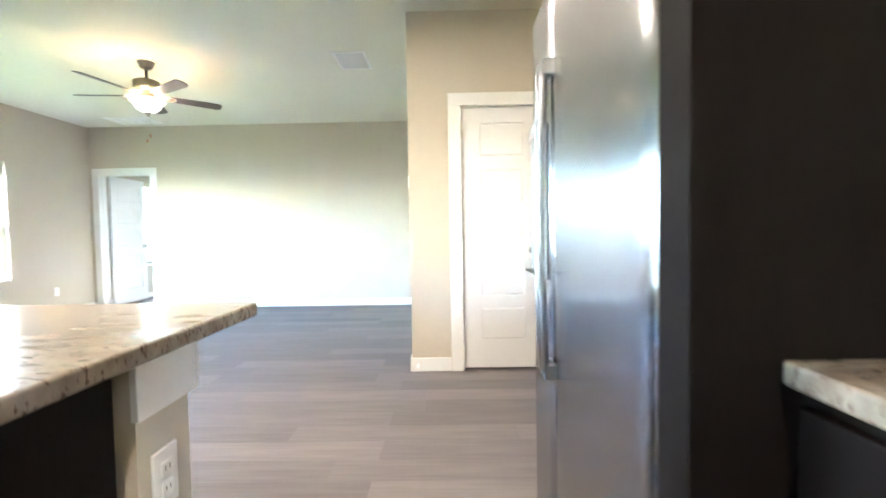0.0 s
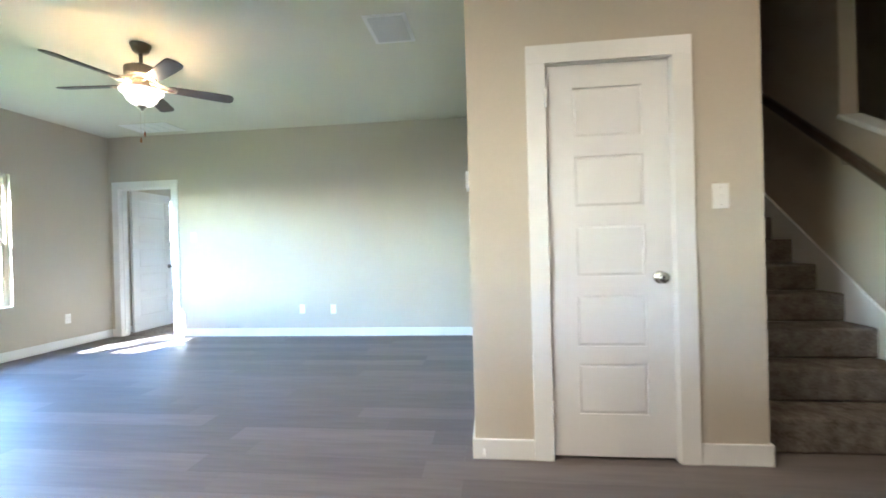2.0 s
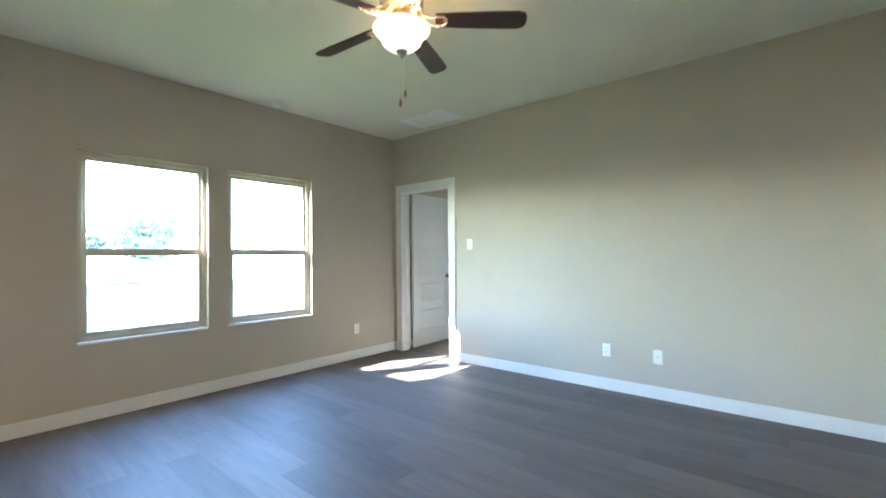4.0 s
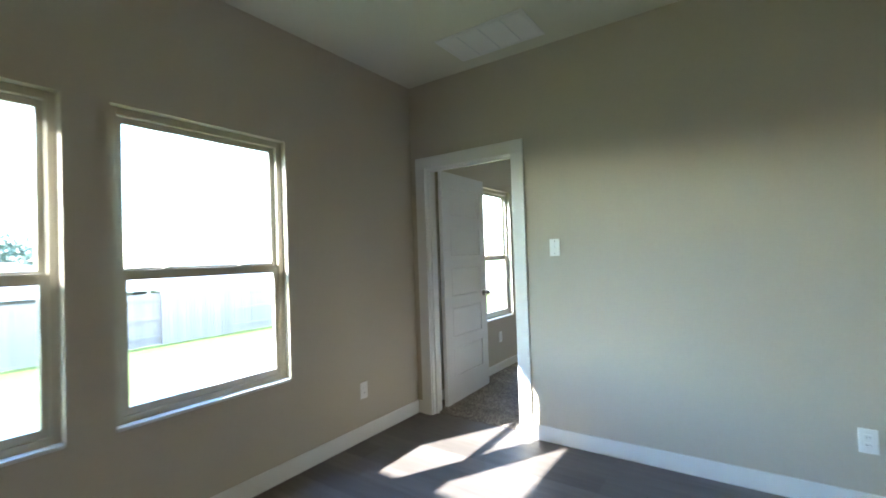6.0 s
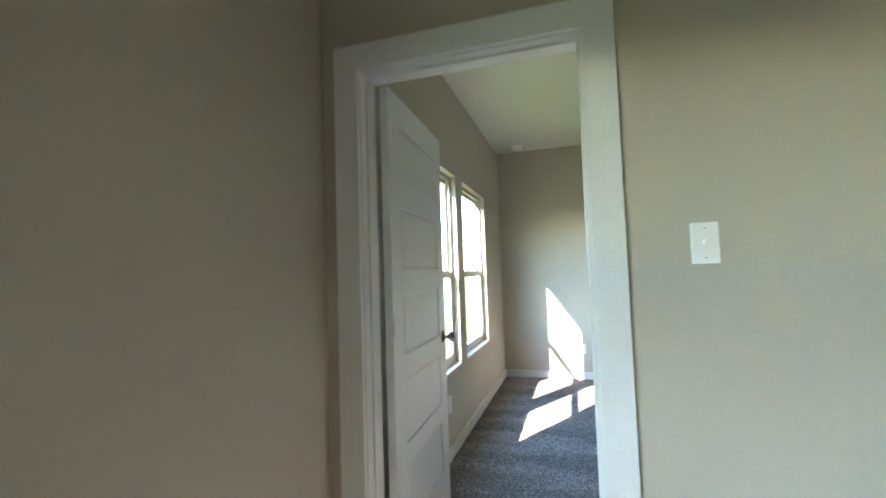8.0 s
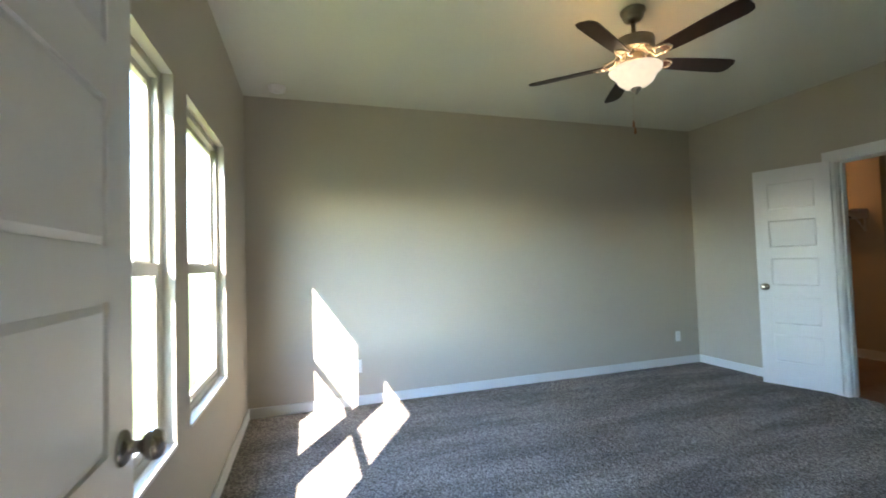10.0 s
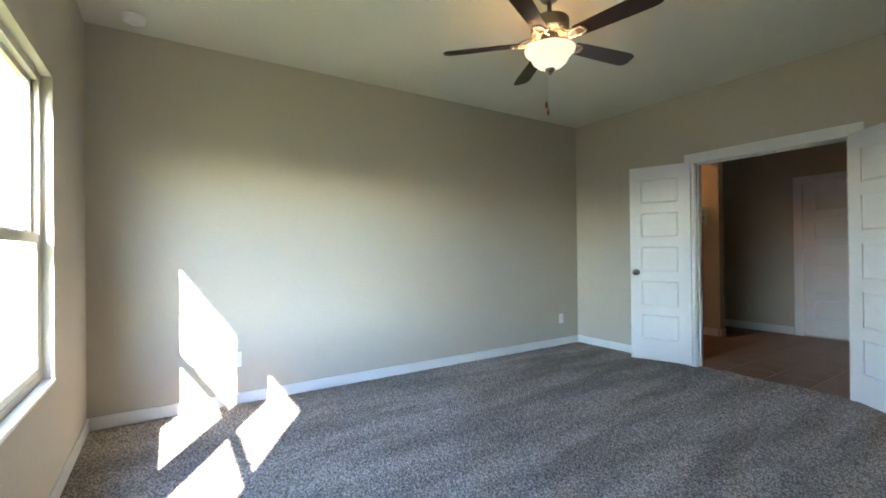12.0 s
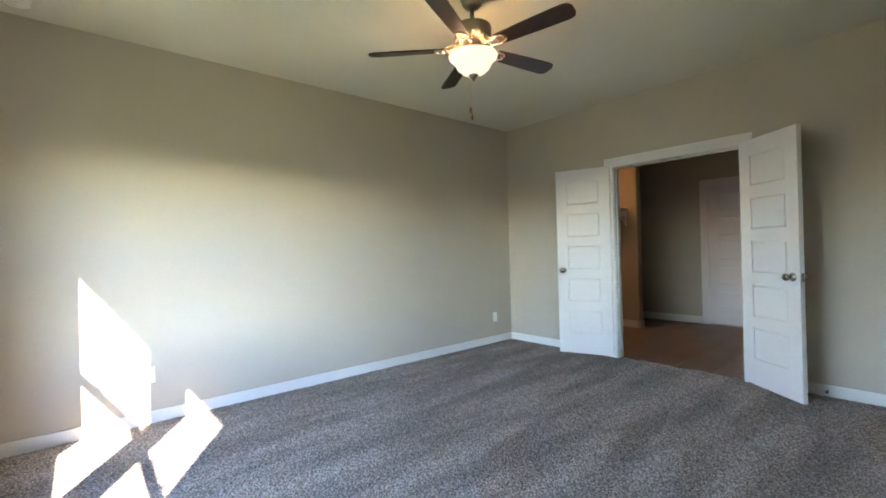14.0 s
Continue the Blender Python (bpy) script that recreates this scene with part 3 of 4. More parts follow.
def ceiling_vent(name, x0, y0, x1, y1, slats, bars, label, open_=0.46):
    th = thing(name, pose((x0 + x1) / 2, (y0 + y1) / 2, CEIL), label, "ceiling vent")
    hx, hy, e = (x1 - x0) / 2, (y1 - y0) / 2, 0.03
    b = bmesh.new()
    box(b, -hx, -hy, -0.008, hx, -hy + e, 0, 0.002)
    box(b, -hx, hy - e, -0.008, hx, hy, 0, 0.002)
    box(b, -hx, -hy + e, -0.008, -hx + e, hy - e, 0, 0.002)
    box(b, hx - e, -hy + e, -0.008, hx, hy - e, 0, 0.002)
    part("frame", b, M_TRIM, th)
    b = bmesh.new()
    box(b, -hx + e, -hy + e, -0.0015, hx - e, hy - e, 0)
    part("backing", b, material("duct_grey", (0.22, 0.22, 0.22), 0.7), th, "grey duct behind the slats")
    pitch = (2 * hy - 2 * e) / slats
    t = bmesh.new()
    box(t, -hx + e, -pitch * open_, -0.0008, hx - e, pitch * open_, 0.0008)
    bmesh.ops.rotate(t, verts=t.verts, cent=(0, 0, 0), matrix=Matrix.Rotation(radians(-28), 3, "X"))
    me = mesh_of("slat", t, material("slat_grey", (0.62, 0.62, 0.61), 0.5) if bars == 0 else M_TRIM)
    for k in range(slats):
        o = new("slat", me)
        o.parent = th
        o.location = (0, -hy + e + (k + 0.5) * pitch, -0.0055)
    for k in range(bars):
        b = bmesh.new()
        cx = -hx + (k + 1) * 2 * hx / (bars + 1)
        box(b, cx - 0.004, -hy + e, -0.0105, cx + 0.004, hy - e, -0.0075)
        part("bar", b, material("bar_grey", (0.66, 0.66, 0.66), 0.5), th)


ceiling_vent("ceiling_register", -0.70, 4.80, -0.385, 5.215, 9, 0, "white slatted air register in the ceiling", 0.36)
ceiling_vent("return_grille", -4.43, 6.765, -3.795, 7.13, 18, 3, "white return air grille in the ceiling")


# ---- ceiling fans ----
M_IRON = material("fan_iron", (0.40, 0.35, 0.29), 0.6, metal=0.4, vary=0.08, scale=20)
def ceiling_fan(x, y, turn, label):
    th = thing("ceiling_fan", pose(x, y, CEIL, 0, 0, turn), label, "ceiling fan", "ceiling fans")
    b = bmesh.new()
    lathe(b, [(0.072, 0), (0.072, -0.014), (0.062, -0.020), (0.066, -0.026), (0.056, -0.040), (0.060, -0.046), (0.044, -0.066), (0.020, -0.074), (0.0, -0.074)], 32)
    part("canopy", b, M_PEWTER, th, "stepped pewter canopy")
    b = bmesh.new()
    lathe(b, [(0.0135, -0.07), (0.0135, -0.155), (0.024, -0.158), (0.026, -0.175), (0.0, -0.176)], 18)
    part("downrod", b, M_PEWTER, th)
    b = bmesh.new()
    lathe(b, [(0.035, -0.165), (0.085, -0.172), (0.112, -0.186), (0.116, -0.200), (0.112, -0.206), (0.114, -0.212), (0.114, -0.248), (0.106, -0.258),
              (0.080, -0.272), (0.0, -0.274)], 36)
    part("motor_housing", b, M_PEWTER, th, "round pewter motor housing")
    b = bmesh.new()
    for k in range(30):
        a = 2 * math.pi * k / 30
        t = bmesh.new()
        box(t, 0.072, -0.0035, -0.2745, 0.106, 0.0035, -0.2600, 0.001)
        merge(b, t, Matrix.Rotation(a, 4, "Z"))
    part("vent_fins", b, M_IRON, th)
    b = bmesh.new()
    lathe(b, [(0.050, -0.272), (0.056, -0.300), (0.075, -0.330), (0.080, -0.358), (0.066, -0.362), (0.0, -0.363)], 28)
    part("light_fitter", b, M_PEWTER, th)
    # five blades with scrolled irons
    for k in range(5):
        mk = Matrix.Rotation(radians(72 * k), 4, "Z")
        b = bmesh.new()
        t = bmesh.new()
        outline = [(0.0, 0.045), (0.10, 0.051), (0.30, 0.058), (0.43, 0.060), (0.462, 0.050), (0.476, 0.024)]
        pts = outline + [(u, -v) for u, v in reversed(outline)]
        top = [t.verts.new((0.175 + u, v, 0.003)) for u, v in pts]
        bot = [t.verts.new((0.175 + u, v, -0.003)) for u, v in pts]
        t.faces.new(top)
        t.faces.new(bot[::-1])
        for i in range(len(pts)):
            j = (i + 1) % len(pts)
            t.faces.new((top[i], bot[i], bot[j], top[j]))
        bmesh.ops.recalc_face_normals(t, faces=t.faces)
        merge(b, t, mk @ Matrix.Translation((0, 0, -0.317)) @ Matrix.Rotation(radians(-13), 4, "X"))
        blade = part("blade", b, M_BLADE, th, "dark walnut blade")
        b = bmesh.new()
        t = bmesh.new()
        for sg in (-1, 1):
            pts2 = [(0.085, 0.012 * sg, 0.044), (0.120, 0.030 * sg, -0.004), (0.150, 0.022 * sg, -0.008), (0.175, 0.034 * sg, -0.007), (0.215, 0.030 * sg, -0.006),
                    (0.235, 0.012 * sg, -0.006)]
            for p, q in zip(pts2, pts2[1:]):
                rod(t, p, q, 0.0052, 8)
                lathe(t, [(0.0, -0.0052), (0.0037, -0.0037), (0.0052, 0), (0.0037, 0.0037), (0.0, 0.0052)], 8, Matrix.Translation(q))
        rod(t, (0.085, 0, 0.044), (0.235, 0, -0.006), 0.0048, 8)
        merge(b, t, mk @ Matrix.Translation((0, 0, -0.317)) @ Matrix.Rotation(radians(-13), 4, "X"))
        part("blade_iron", b, M_IRON, blade, "scrolled metal blade iron")
    b = bmesh.new()
    lathe(b, [(0.146, -0.345), (0.150, -0.349), (0.146, -0.362), (0.120, -0.382), (0.112, -0.398), (0.100, -0.424), (0.070, -0.450), (0.030, -0.464), (0.0, -0.466),
              (0.030, -0.460), (0.068, -0.446), (0.096, -0.421), (0.108, -0.397), (0.116, -0.379), (0.142, -0.360)], 40, Matrix.Translation((0, 0, -0.014)), False)
    part("bowl_shade", b, M_BOWL, th, "lit alabaster glass bowl")
    b = bmesh.new()
    lathe(b, [(0.0, -0.460), (0.030, -0.463), (0.030, -0.470), (0.020, -0.482), (0.011, -0.486), (0.011, -0.492), (0.006, -0.500), (0.0, -0.502)], 20, Matrix.Translation((0, 0, -0.014)))
    part("finial", b, M_PEWTER, th)
    for dx, dz in ((0.014, -0.71), (-0.012, -0.76)):
        b = bmesh.new()
        rod(b, (dx, 0.02, -0.46), (dx, 0.02, dz + 0.04), 0.0009, 6)
        ch = part("pull_chain", b, M_CHAIN, th)
        b = bmesh.new()
        lathe(b, [(0.002, dz + 0.042), (0.006, dz + 0.030), (0.008, dz + 0.010), (0.004, dz), (0.0, dz)], 12, Matrix.Translation((dx, 0.02, 0)))
        part("pull_knob", b, M_PULL, ch, "wooden pull knob")
    la = bpy.data.lights.new("fan_bulbs", "POINT")
    la.energy, la.color, la.shadow_soft_size = 0.41, (1.0, 0.70, 0.42), 0.05
    bulb = new("fan_bulbs", la)
    bulb.location = (x, y, CEIL - 0.392)


ceiling_fan(-2.512, 4.94, 41, "pewter ceiling fan with dark blades and lit bowl")
ceiling_fan(-2.668, 9.283, 63, "pewter ceiling fan with dark blades and lit bowl")


# ---- kitchen ----
def rounded_slab(bm, x0, y0, x1, y1, z0, z1, r, seg=6, ease=0.006):
    t = bmesh.new()
    pts = []
    for cx, cy, a0 in ((x1 - r, y1 - r, 0), (x0 + r, y1 - r, 90), (x0 + r, y0 + r, 180), (x1 - r, y0 + r, 270)):
        for k in range(seg + 1):
            a = radians(a0 + 90 * k / seg)
            pts.append((cx + r * math.cos(a), cy + r * math.sin(a)))
    f = t.faces.new([t.verts.new((x, y, z0)) for x, y in pts])
    ext = bmesh.ops.extrude_face_region(t, geom=[f])
    bmesh.ops.translate(t, vec=(0, 0, z1 - z0), verts=[v for v in ext["geom"] if isinstance(v, bmesh.types.BMVert)])
    bmesh.ops.recalc_face_normals(t, faces=t.faces)
    rim = [e for e in t.edges if abs(e.verts[0].co.z - e.verts[1].co.z) < 1e-6]
    bmesh.ops.bevel(t, geom=rim, offset=ease, segments=3, affect="EDGES", profile=0.5)
    merge(bm, t)
    return bm


ISL_X, ISL_Y1, TOP = -0.155, 1.955, 0.901


def island():
    b = bmesh.new()
    rounded_slab(b, -2.55, 0.92, ISL_X, ISL_Y1, TOP - 0.034, TOP, 0.035)
    tagged(part("island_worktop", b, M_GRANITE), "tan speckled granite worktop on the island", "worktop")
    th = thing("island_cabinet", pose(-1.35, 1.25, 0), "espresso brown base cabinet of the island", "cabinet")
    b = bmesh.new()
    box(b, -1.12, -0.27, 0.10, 1.130, 0.27, TOP - 0.036, 0.002)
    box(b, -1.10, -0.20, 0.0, 1.11, 0.27, 0.10)
    part("body", b, M_CAB, th)
    for k in range(4):
        x0 = -1.10 + k * 0.553
        b = bmesh.new()
        box(b, x0 + 0.012, -0.290, 0.13, x0 + 0.54, -0.271, 0.66, 0.003)
        d = part("door", b, M_CAB, th)
        b = bmesh.new()
        box(b, x0 + 0.012, -0.290, 0.675, x0 + 0.54, -0.271, 0.845, 0.003)
        part("drawer_front", b, M_CAB, th)
        b = bmesh.new()
        rod(b, (x0 + 0.49, -0.315, 0.50), (x0 + 0.49, -0.315, 0.62), 0.005)
        for z in (0.51, 0.61):
            rod(b, (x0 + 0.49, -0.289, z), (x0 + 0.49, -0.315, z), 0.004)
        part("handle", b, M_NICKEL, d)
    bm2 = bmesh.new()
    box(bm2, -2.45, 1.548, 0.0, -0.205, 1.700, TOP - 0.036)
    structure("wall_island_half", bm2, M_WALL, "beige half wall behind the island cabinet", "wall")
    bm2 = bmesh.new()
    box(bm2, -2.45, 1.7005, 0.755, -0.19, 1.716, TOP - 0.036, 0.002)
    box(bm2, -0.2045, 1.536, 0.755, -0.190, 1.700, TOP - 0.036, 0.002)
    structure("trim_island", bm2, M_TRIM, "white trim board under the island worktop", "trim")
    bm2 = bmesh.new()
    box(bm2, -2.45, 1.7005, 0.0, -0.19, 1.714, 0.105, 0.003)
    box(bm2, -0.2045, 1.548, 0.0, -0.191, 1.700, 0.105, 0.003)
    structure("baseboard", bm2, M_TRIM, "white painted baseboard", "baseboard")
    plate("wall_outlet", pose(-0.205, 1.615, 0.615, 0, 0, 90), "outlet", "white duplex outlet on the end of the island")


island()


def tube(bm, pts, r, seg=12):
    """A smooth bent tube through pts, which lie in a plane of constant y."""
    t = bmesh.new()
    rings = []
    for i, p in enumerate(pts):
        d = (Vector(pts[min(i + 1, len(pts) - 1)]) - Vector(pts[max(i - 1, 0)])).normalized()
        side = Vector((0, 1, 0))
        up = d.cross(side)
        rings.append([t.verts.new(Vector(p) + (side * math.cos(2 * math.pi * k / seg) + up * math.sin(2 * math.pi * k / seg)) * r) for k in range(seg)])
    for a, b in zip(rings, rings[1:]):
        for i in range(seg):
            t.faces.new((a[i], a[(i + 1) % seg], b[(i + 1) % seg], b[i])).smooth = True
    t.faces.new(rings[0][::-1])
    t.faces.new(rings[-1])
    bmesh.ops.recalc_face_normals(t, faces=t.faces)
    merge(bm, t)


def fridge():
    """Side-by-side fridge; its doors face -x."""
    FX, Y0, YG, Y1, H = 0.665, 1.480, 2.105, 2.405, 1.80
    th = thing("refrigerator", pose(FX, (Y0 + Y1) / 2, 0), "stainless steel side-by-side refrigerator with water dispenser", "refrigerator")
    oy = -(Y0 + Y1) / 2
    b = bmesh.new()
    box(b, 0.075, Y0 + oy + 0.004, 0.02, 0.74, Y1 + oy - 0.004, H - 0.01, 0.006)
    part("body", b, M_FRIDGESIDE, th, "dark grey cabinet")
    b = bmesh.new()
    box(b, 0.05, Y0 + oy + 0.02, 0.012, 0.078, Y1 + oy - 0.02, 0.085)
    part("toe_grille", b, M_BLACKGLOSS, th)

    def bowed(ya, yb, hole=None):
        """A door skin that bows out gently and turns back at both edges."""
        w = yb - ya
        prof = [(0.070, 0.0), (0.030, 0.0), (0.016, 0.004), (0.006, 0.014), (0.0, 0.034)]
        ys = [(d, s) for d, s in prof] + [(-0.0005, 0.037)] + [(-0.0007 - 0.0008 * math.sin(math.pi * k / 10), 0.037 + (w - 0.074) * k / 10) for k in range(1, 10)] + [(-0.0005, w - 0.037)] + [(d, w - s) for d, s in reversed(prof)]
        rows = [0.09, H] if hole is None else [0.09, hole[2], hole[3], H]
        t = bmesh.new()
        grid = [[t.verts.new((d, ya + s, z)) for d, s in ys] for z in rows]
        for r in range(len(rows) - 1):
            for i in range(len(ys) - 1):
                mid = ya + (ys[i][1] + ys[i + 1][1]) / 2
                if hole and r == 1 and hole[0] < mid < hole[1]:
                    continue
                f = t.faces.new((grid[r][i], grid[r][i + 1], grid[r + 1][i + 1], grid[r + 1][i]))
                f.smooth = True
        t.faces.new(grid[0])
        t.faces.new(grid[-1][::-1])
        t.faces.new([g[0] for g in grid] + [g[-1] for g in reversed(grid)])
        for e in t.edges:
            if not all(f.smooth for f in e.link_faces):
                e.smooth = False
        bmesh.ops.recalc_face_normals(t, faces=t.faces)
        return t

    part("fridge_door", bowed(Y0 + oy, YG + oy - 0.004), M_STEEL, th, "brushed stainless door")
    fa, fb = YG + oy + 0.004, Y1 + oy
    fz = part("freezer_door", bowed(fa, fb), M_STEEL, th, "brushed stainless freezer door")
    # dispenser: surround, controls, recess
    da, db, z0, z1 = fa + 0.045, fb - 0.055, 0.935, 1.40
    b = bmesh.new()
    box(b, -0.016, da, z0, -0.004, da + 0.012, z1 - 0.01, 0.002)
    box(b, -0.016, db - 0.012, z0, -0.004, db, z1 - 0.01, 0.002)
    box(b, -0.020, da, z0 - 0.012, -0.004, db, z0 + 0.004, 0.003)
    n = 30
    for k in range(n):
        u0, u1 = k / n, (k + 1) / n
        arch = 0.028 * math.sin(math.pi * (u0 + u1) / 2)
        box(b, -0.022, da + (db - da) * u0, z1 - 0.012, -0.004, da + (db - da) * u1, z1 + 0.006 + arch)
    part("dispenser_surround", b, M_DISP, fz, "silver dispenser surround")
    b = bmesh.new()
    box(b, -0.018, da + 0.012, 1.245, -0.006, db - 0.012, z1 - 0.010, 0.002)
    ctl = part("control_panel", b, M_DISP, fz, "silver control panel")
    b = bmesh.new()
    box(b, -0.0195, da + 0.06, 1.33, -0.0165, da + 0.125, 1.362)
    part("display", b, M_BLACKGLOSS, th, "small dark display")
    for k in range(4):
        b = bmesh.new()
        box(b, -0.0190, da + 0.03 + k * 0.042, 1.272, -0.0170, da + 0.058 + k * 0.042, 1.279)
        part("button", b, material("button_grey", (0.22, 0.23, 0.25), 0.4), th)
    b = bmesh.new()
    box(b, -0.0145, da + 0.012, z0 + 0.004, -0.0105, db - 0.012, 1.245)
    part("recess", b, M_BLACKGLOSS, fz, "dark glossy dispenser recess")
    b = bmesh.new()
    box(b, -0.040, da + 0.018, z0 + 0.002, -0.014, db - 0.018, z0 + 0.010, 0.002)
    part("drip_tray", b, M_FRIDGESIDE, fz)
    b = bmesh.new()
    box(b, -0.026, da + 0.055, 1.10, -0.014, db - 0.075, 1.235, 0.004)
    part("paddle", b, M_FRIDGESIDE, fz)
    for yy, nm in ((YG + oy - 0.032, "fridge"), (YG + oy + 0.022, "freezer")):
        b = bmesh.new()
        pts = []
        for k in range(15):
            u = k / 14
            pts.append((-0.030 - 0.012 * math.sin(math.pi * u), yy, 0.66 + 0.89 * u))
        tube(b, pts, 0.0105, 16)
        for z in (0.66, 1.55):
            box(b, -0.036, yy - 0.011, z - 0.024, 0.004, yy + 0.011, z + 0.024, 0.005)
        part("handle", b, M_HANDLE, th, "long bowed metal handle")


fridge()


def cabinets():
    b = bmesh.new()
    box(b, 0.672, 1.385, 0.0, 1.418, 1.468, 2.30, 0.002)
    tagged(part("end_panel", b, M_CAB), "tall espresso brown panel beside the refrigerator", "panel")
    b = bmesh.new()
    rounded_slab(b, 0.789, -1.6, 1.418, 1.382, TOP - 0.034, TOP, 0.012, 3)
    tagged(part("side_worktop", b, M_GRANITE), "tan speckled granite worktop along the wall", "worktop")
    for k in range(4):
        y1 = 1.38 - k * 0.60
        th = thing("base_cabinet", pose(0.82, y1 - 0.30, 0), "espresso brown base cabinet under the worktop", "cabinet", "base cabinets")
        b = bmesh.new()
        box(b, 0.0, -0.299, 0.10, 0.597, 0.299, TOP - 0.036, 0.002)
        box(b, 0.07, -0.299, 0.0, 0.597, 0.299, 0.10)
        part("body", b, M_CAB, th)
        b = bmesh.new()
        box(b, -0.019, -0.285, 0.13, -0.0005, 0.285, 0.66, 0.003)
        d = part("door", b, M_CAB, th)
        b = bmesh.new()
        box(b, -0.019, -0.285, 0.675, -0.0005, 0.285, 0.845, 0.003)
        dr = part("drawer_front", b, M_CAB, th)
        b = bmesh.new()
        rod(b, (-0.044, -0.06, 0.76), (-0.044, 0.06, 0.76), 0.005)
        for yy in (-0.05, 0.05):
            rod(b, (-0.018, yy, 0.76), (-0.044, yy, 0.76), 0.004)
        part("handle", b, M_NICKEL, dr)
    th = thing("over_fridge_cabinet", pose(0.72, 1.94, 1.86), "espresso brown cabinet over the refrigerator", "cabinet")
    b = bmesh.new()
    box(b, 0.05, -0.465, 0, 0.698, 0.465, 0.44, 0.002)
    part("body", b, M_CAB, th)
    for s in (-1, 1):
        b = bmesh.new()
        box(b, 0.031, min(s * 0.005, s * 0.455), 0.012, 0.0495, max(s * 0.005, s * 0.455), 0.428, 0.003)
        part("door", b, M_CAB, th)
    # the one at (0.45, -0.6) is unseen fill, added for closet wall and end panel
    for x, y, lens in ((-0.53, 2.3, M_LAMPDISC), (-1.32, 2.3, M_LAMPDISC), (-2.2, 2.3, M_LAMPDISC), (0.45, -0.6, M_LAMPDISC), (1.62, 2.95, M_HALLDISC)):
        th = thing("recessed_light", pose(x, y, CEIL), "lit round recessed ceiling light", "recessed light", "kitchen ceiling lights")
        b = bmesh.new()
        lathe(b, [(0.085, 0), (0.085, -0.006), (0.062, -0.008), (0.060, -0.003)], 28)
        part("trim_ring", b, M_TRIM, th)
        b = bmesh.new()
        lathe(b, [(0.060, -0.001), (0.060, -0.004), (0.0, -0.004)], 28)
        part("lens", b, lens, th)


cabinets()


# ---- stairs ----
def stairs():
    th = thing("staircase", pose(XP1, 4.27, 0), "carpeted staircase rising beside the closet", "staircase", "", "structure")
    run, rise, n = 0.240, 0.185, 14
    for k in range(n):
        b = bmesh.new()
        box(b, 0.02, k * run - 0.018, k * rise, 1.001, (k + 1) * run, (k + 1) * rise, 0.016)
        part("step", b, M_STAIRCARPET, th, "brown carpeted step")
    for x in (0.001, 0.9845):
        b = bmesh.new()
        t = bmesh.new()
        L = 13.4 * math.hypot(run, rise)
        box(t, 0, 0, -0.16, 0.018, L, 0.115, 0.003)
        merge(b, t, Matrix.Translation((x, 0.02, 0.20)) @ Matrix.Rotation(math.atan2(rise, run), 4, "X"))
        part("skirt_board", b, M_TRIM, th, "white stair skirt board")
    hr = thing("handrail", pose(2.42, 4.40, 1.28), "dark stained wooden handrail on the stair wall", "handrail")
    d = Vector((0, 1.0, 0.785))
    b = bmesh.new()
    t = bmesh.new()
    box(t, -0.024, 0, -0.03, 0.024, 3.6, 0.03, 0.012)
    merge(b, t, Matrix.Rotation(math.atan2(0.785, 1.0), 4, "X"))
    part("rail", b, M_WOODRAIL, hr)
    for s in (0.5, 1.4, 2.3):
        b = bmesh.new()
        p = d * s + Vector((0, 0, -0.03))
        rod(b, p, p + Vector((0.02, 0, -0.06)), 0.006)
        rod(b, p + Vector((0.02, 0, -0.06)), p + Vector((0.079, 0, -0.06)), 0.006)
        part("bracket", b, M_PEWTER, hr)


stairs()
bm = bmesh.new()
rod(bm, (0.102, YP - 0.014, 0.052), (0.102, YP - 0.075, 0.052), 0.005)
rod(bm, (0.102, YP - 0.075, 0.052), (0.102, YP - 0.088, 0.052), 0.009)
tagged(part("door_stop", bm, M_PLATE), "small white spring door stop on the baseboard", "door stop")
bm = bmesh.new()
rod(bm, (XB - 0.014, 8.02, 0.055), (XB - 0.070, 8.02, 0.055), 0.005)
rod(bm, (XB - 0.070, 8.02, 0.055), (XB - 0.084, 8.02, 0.055), 0.011)
tagged(part("door_stop", bm, M_NICKEL), "small metal door stop on the baseboard", "door stop")


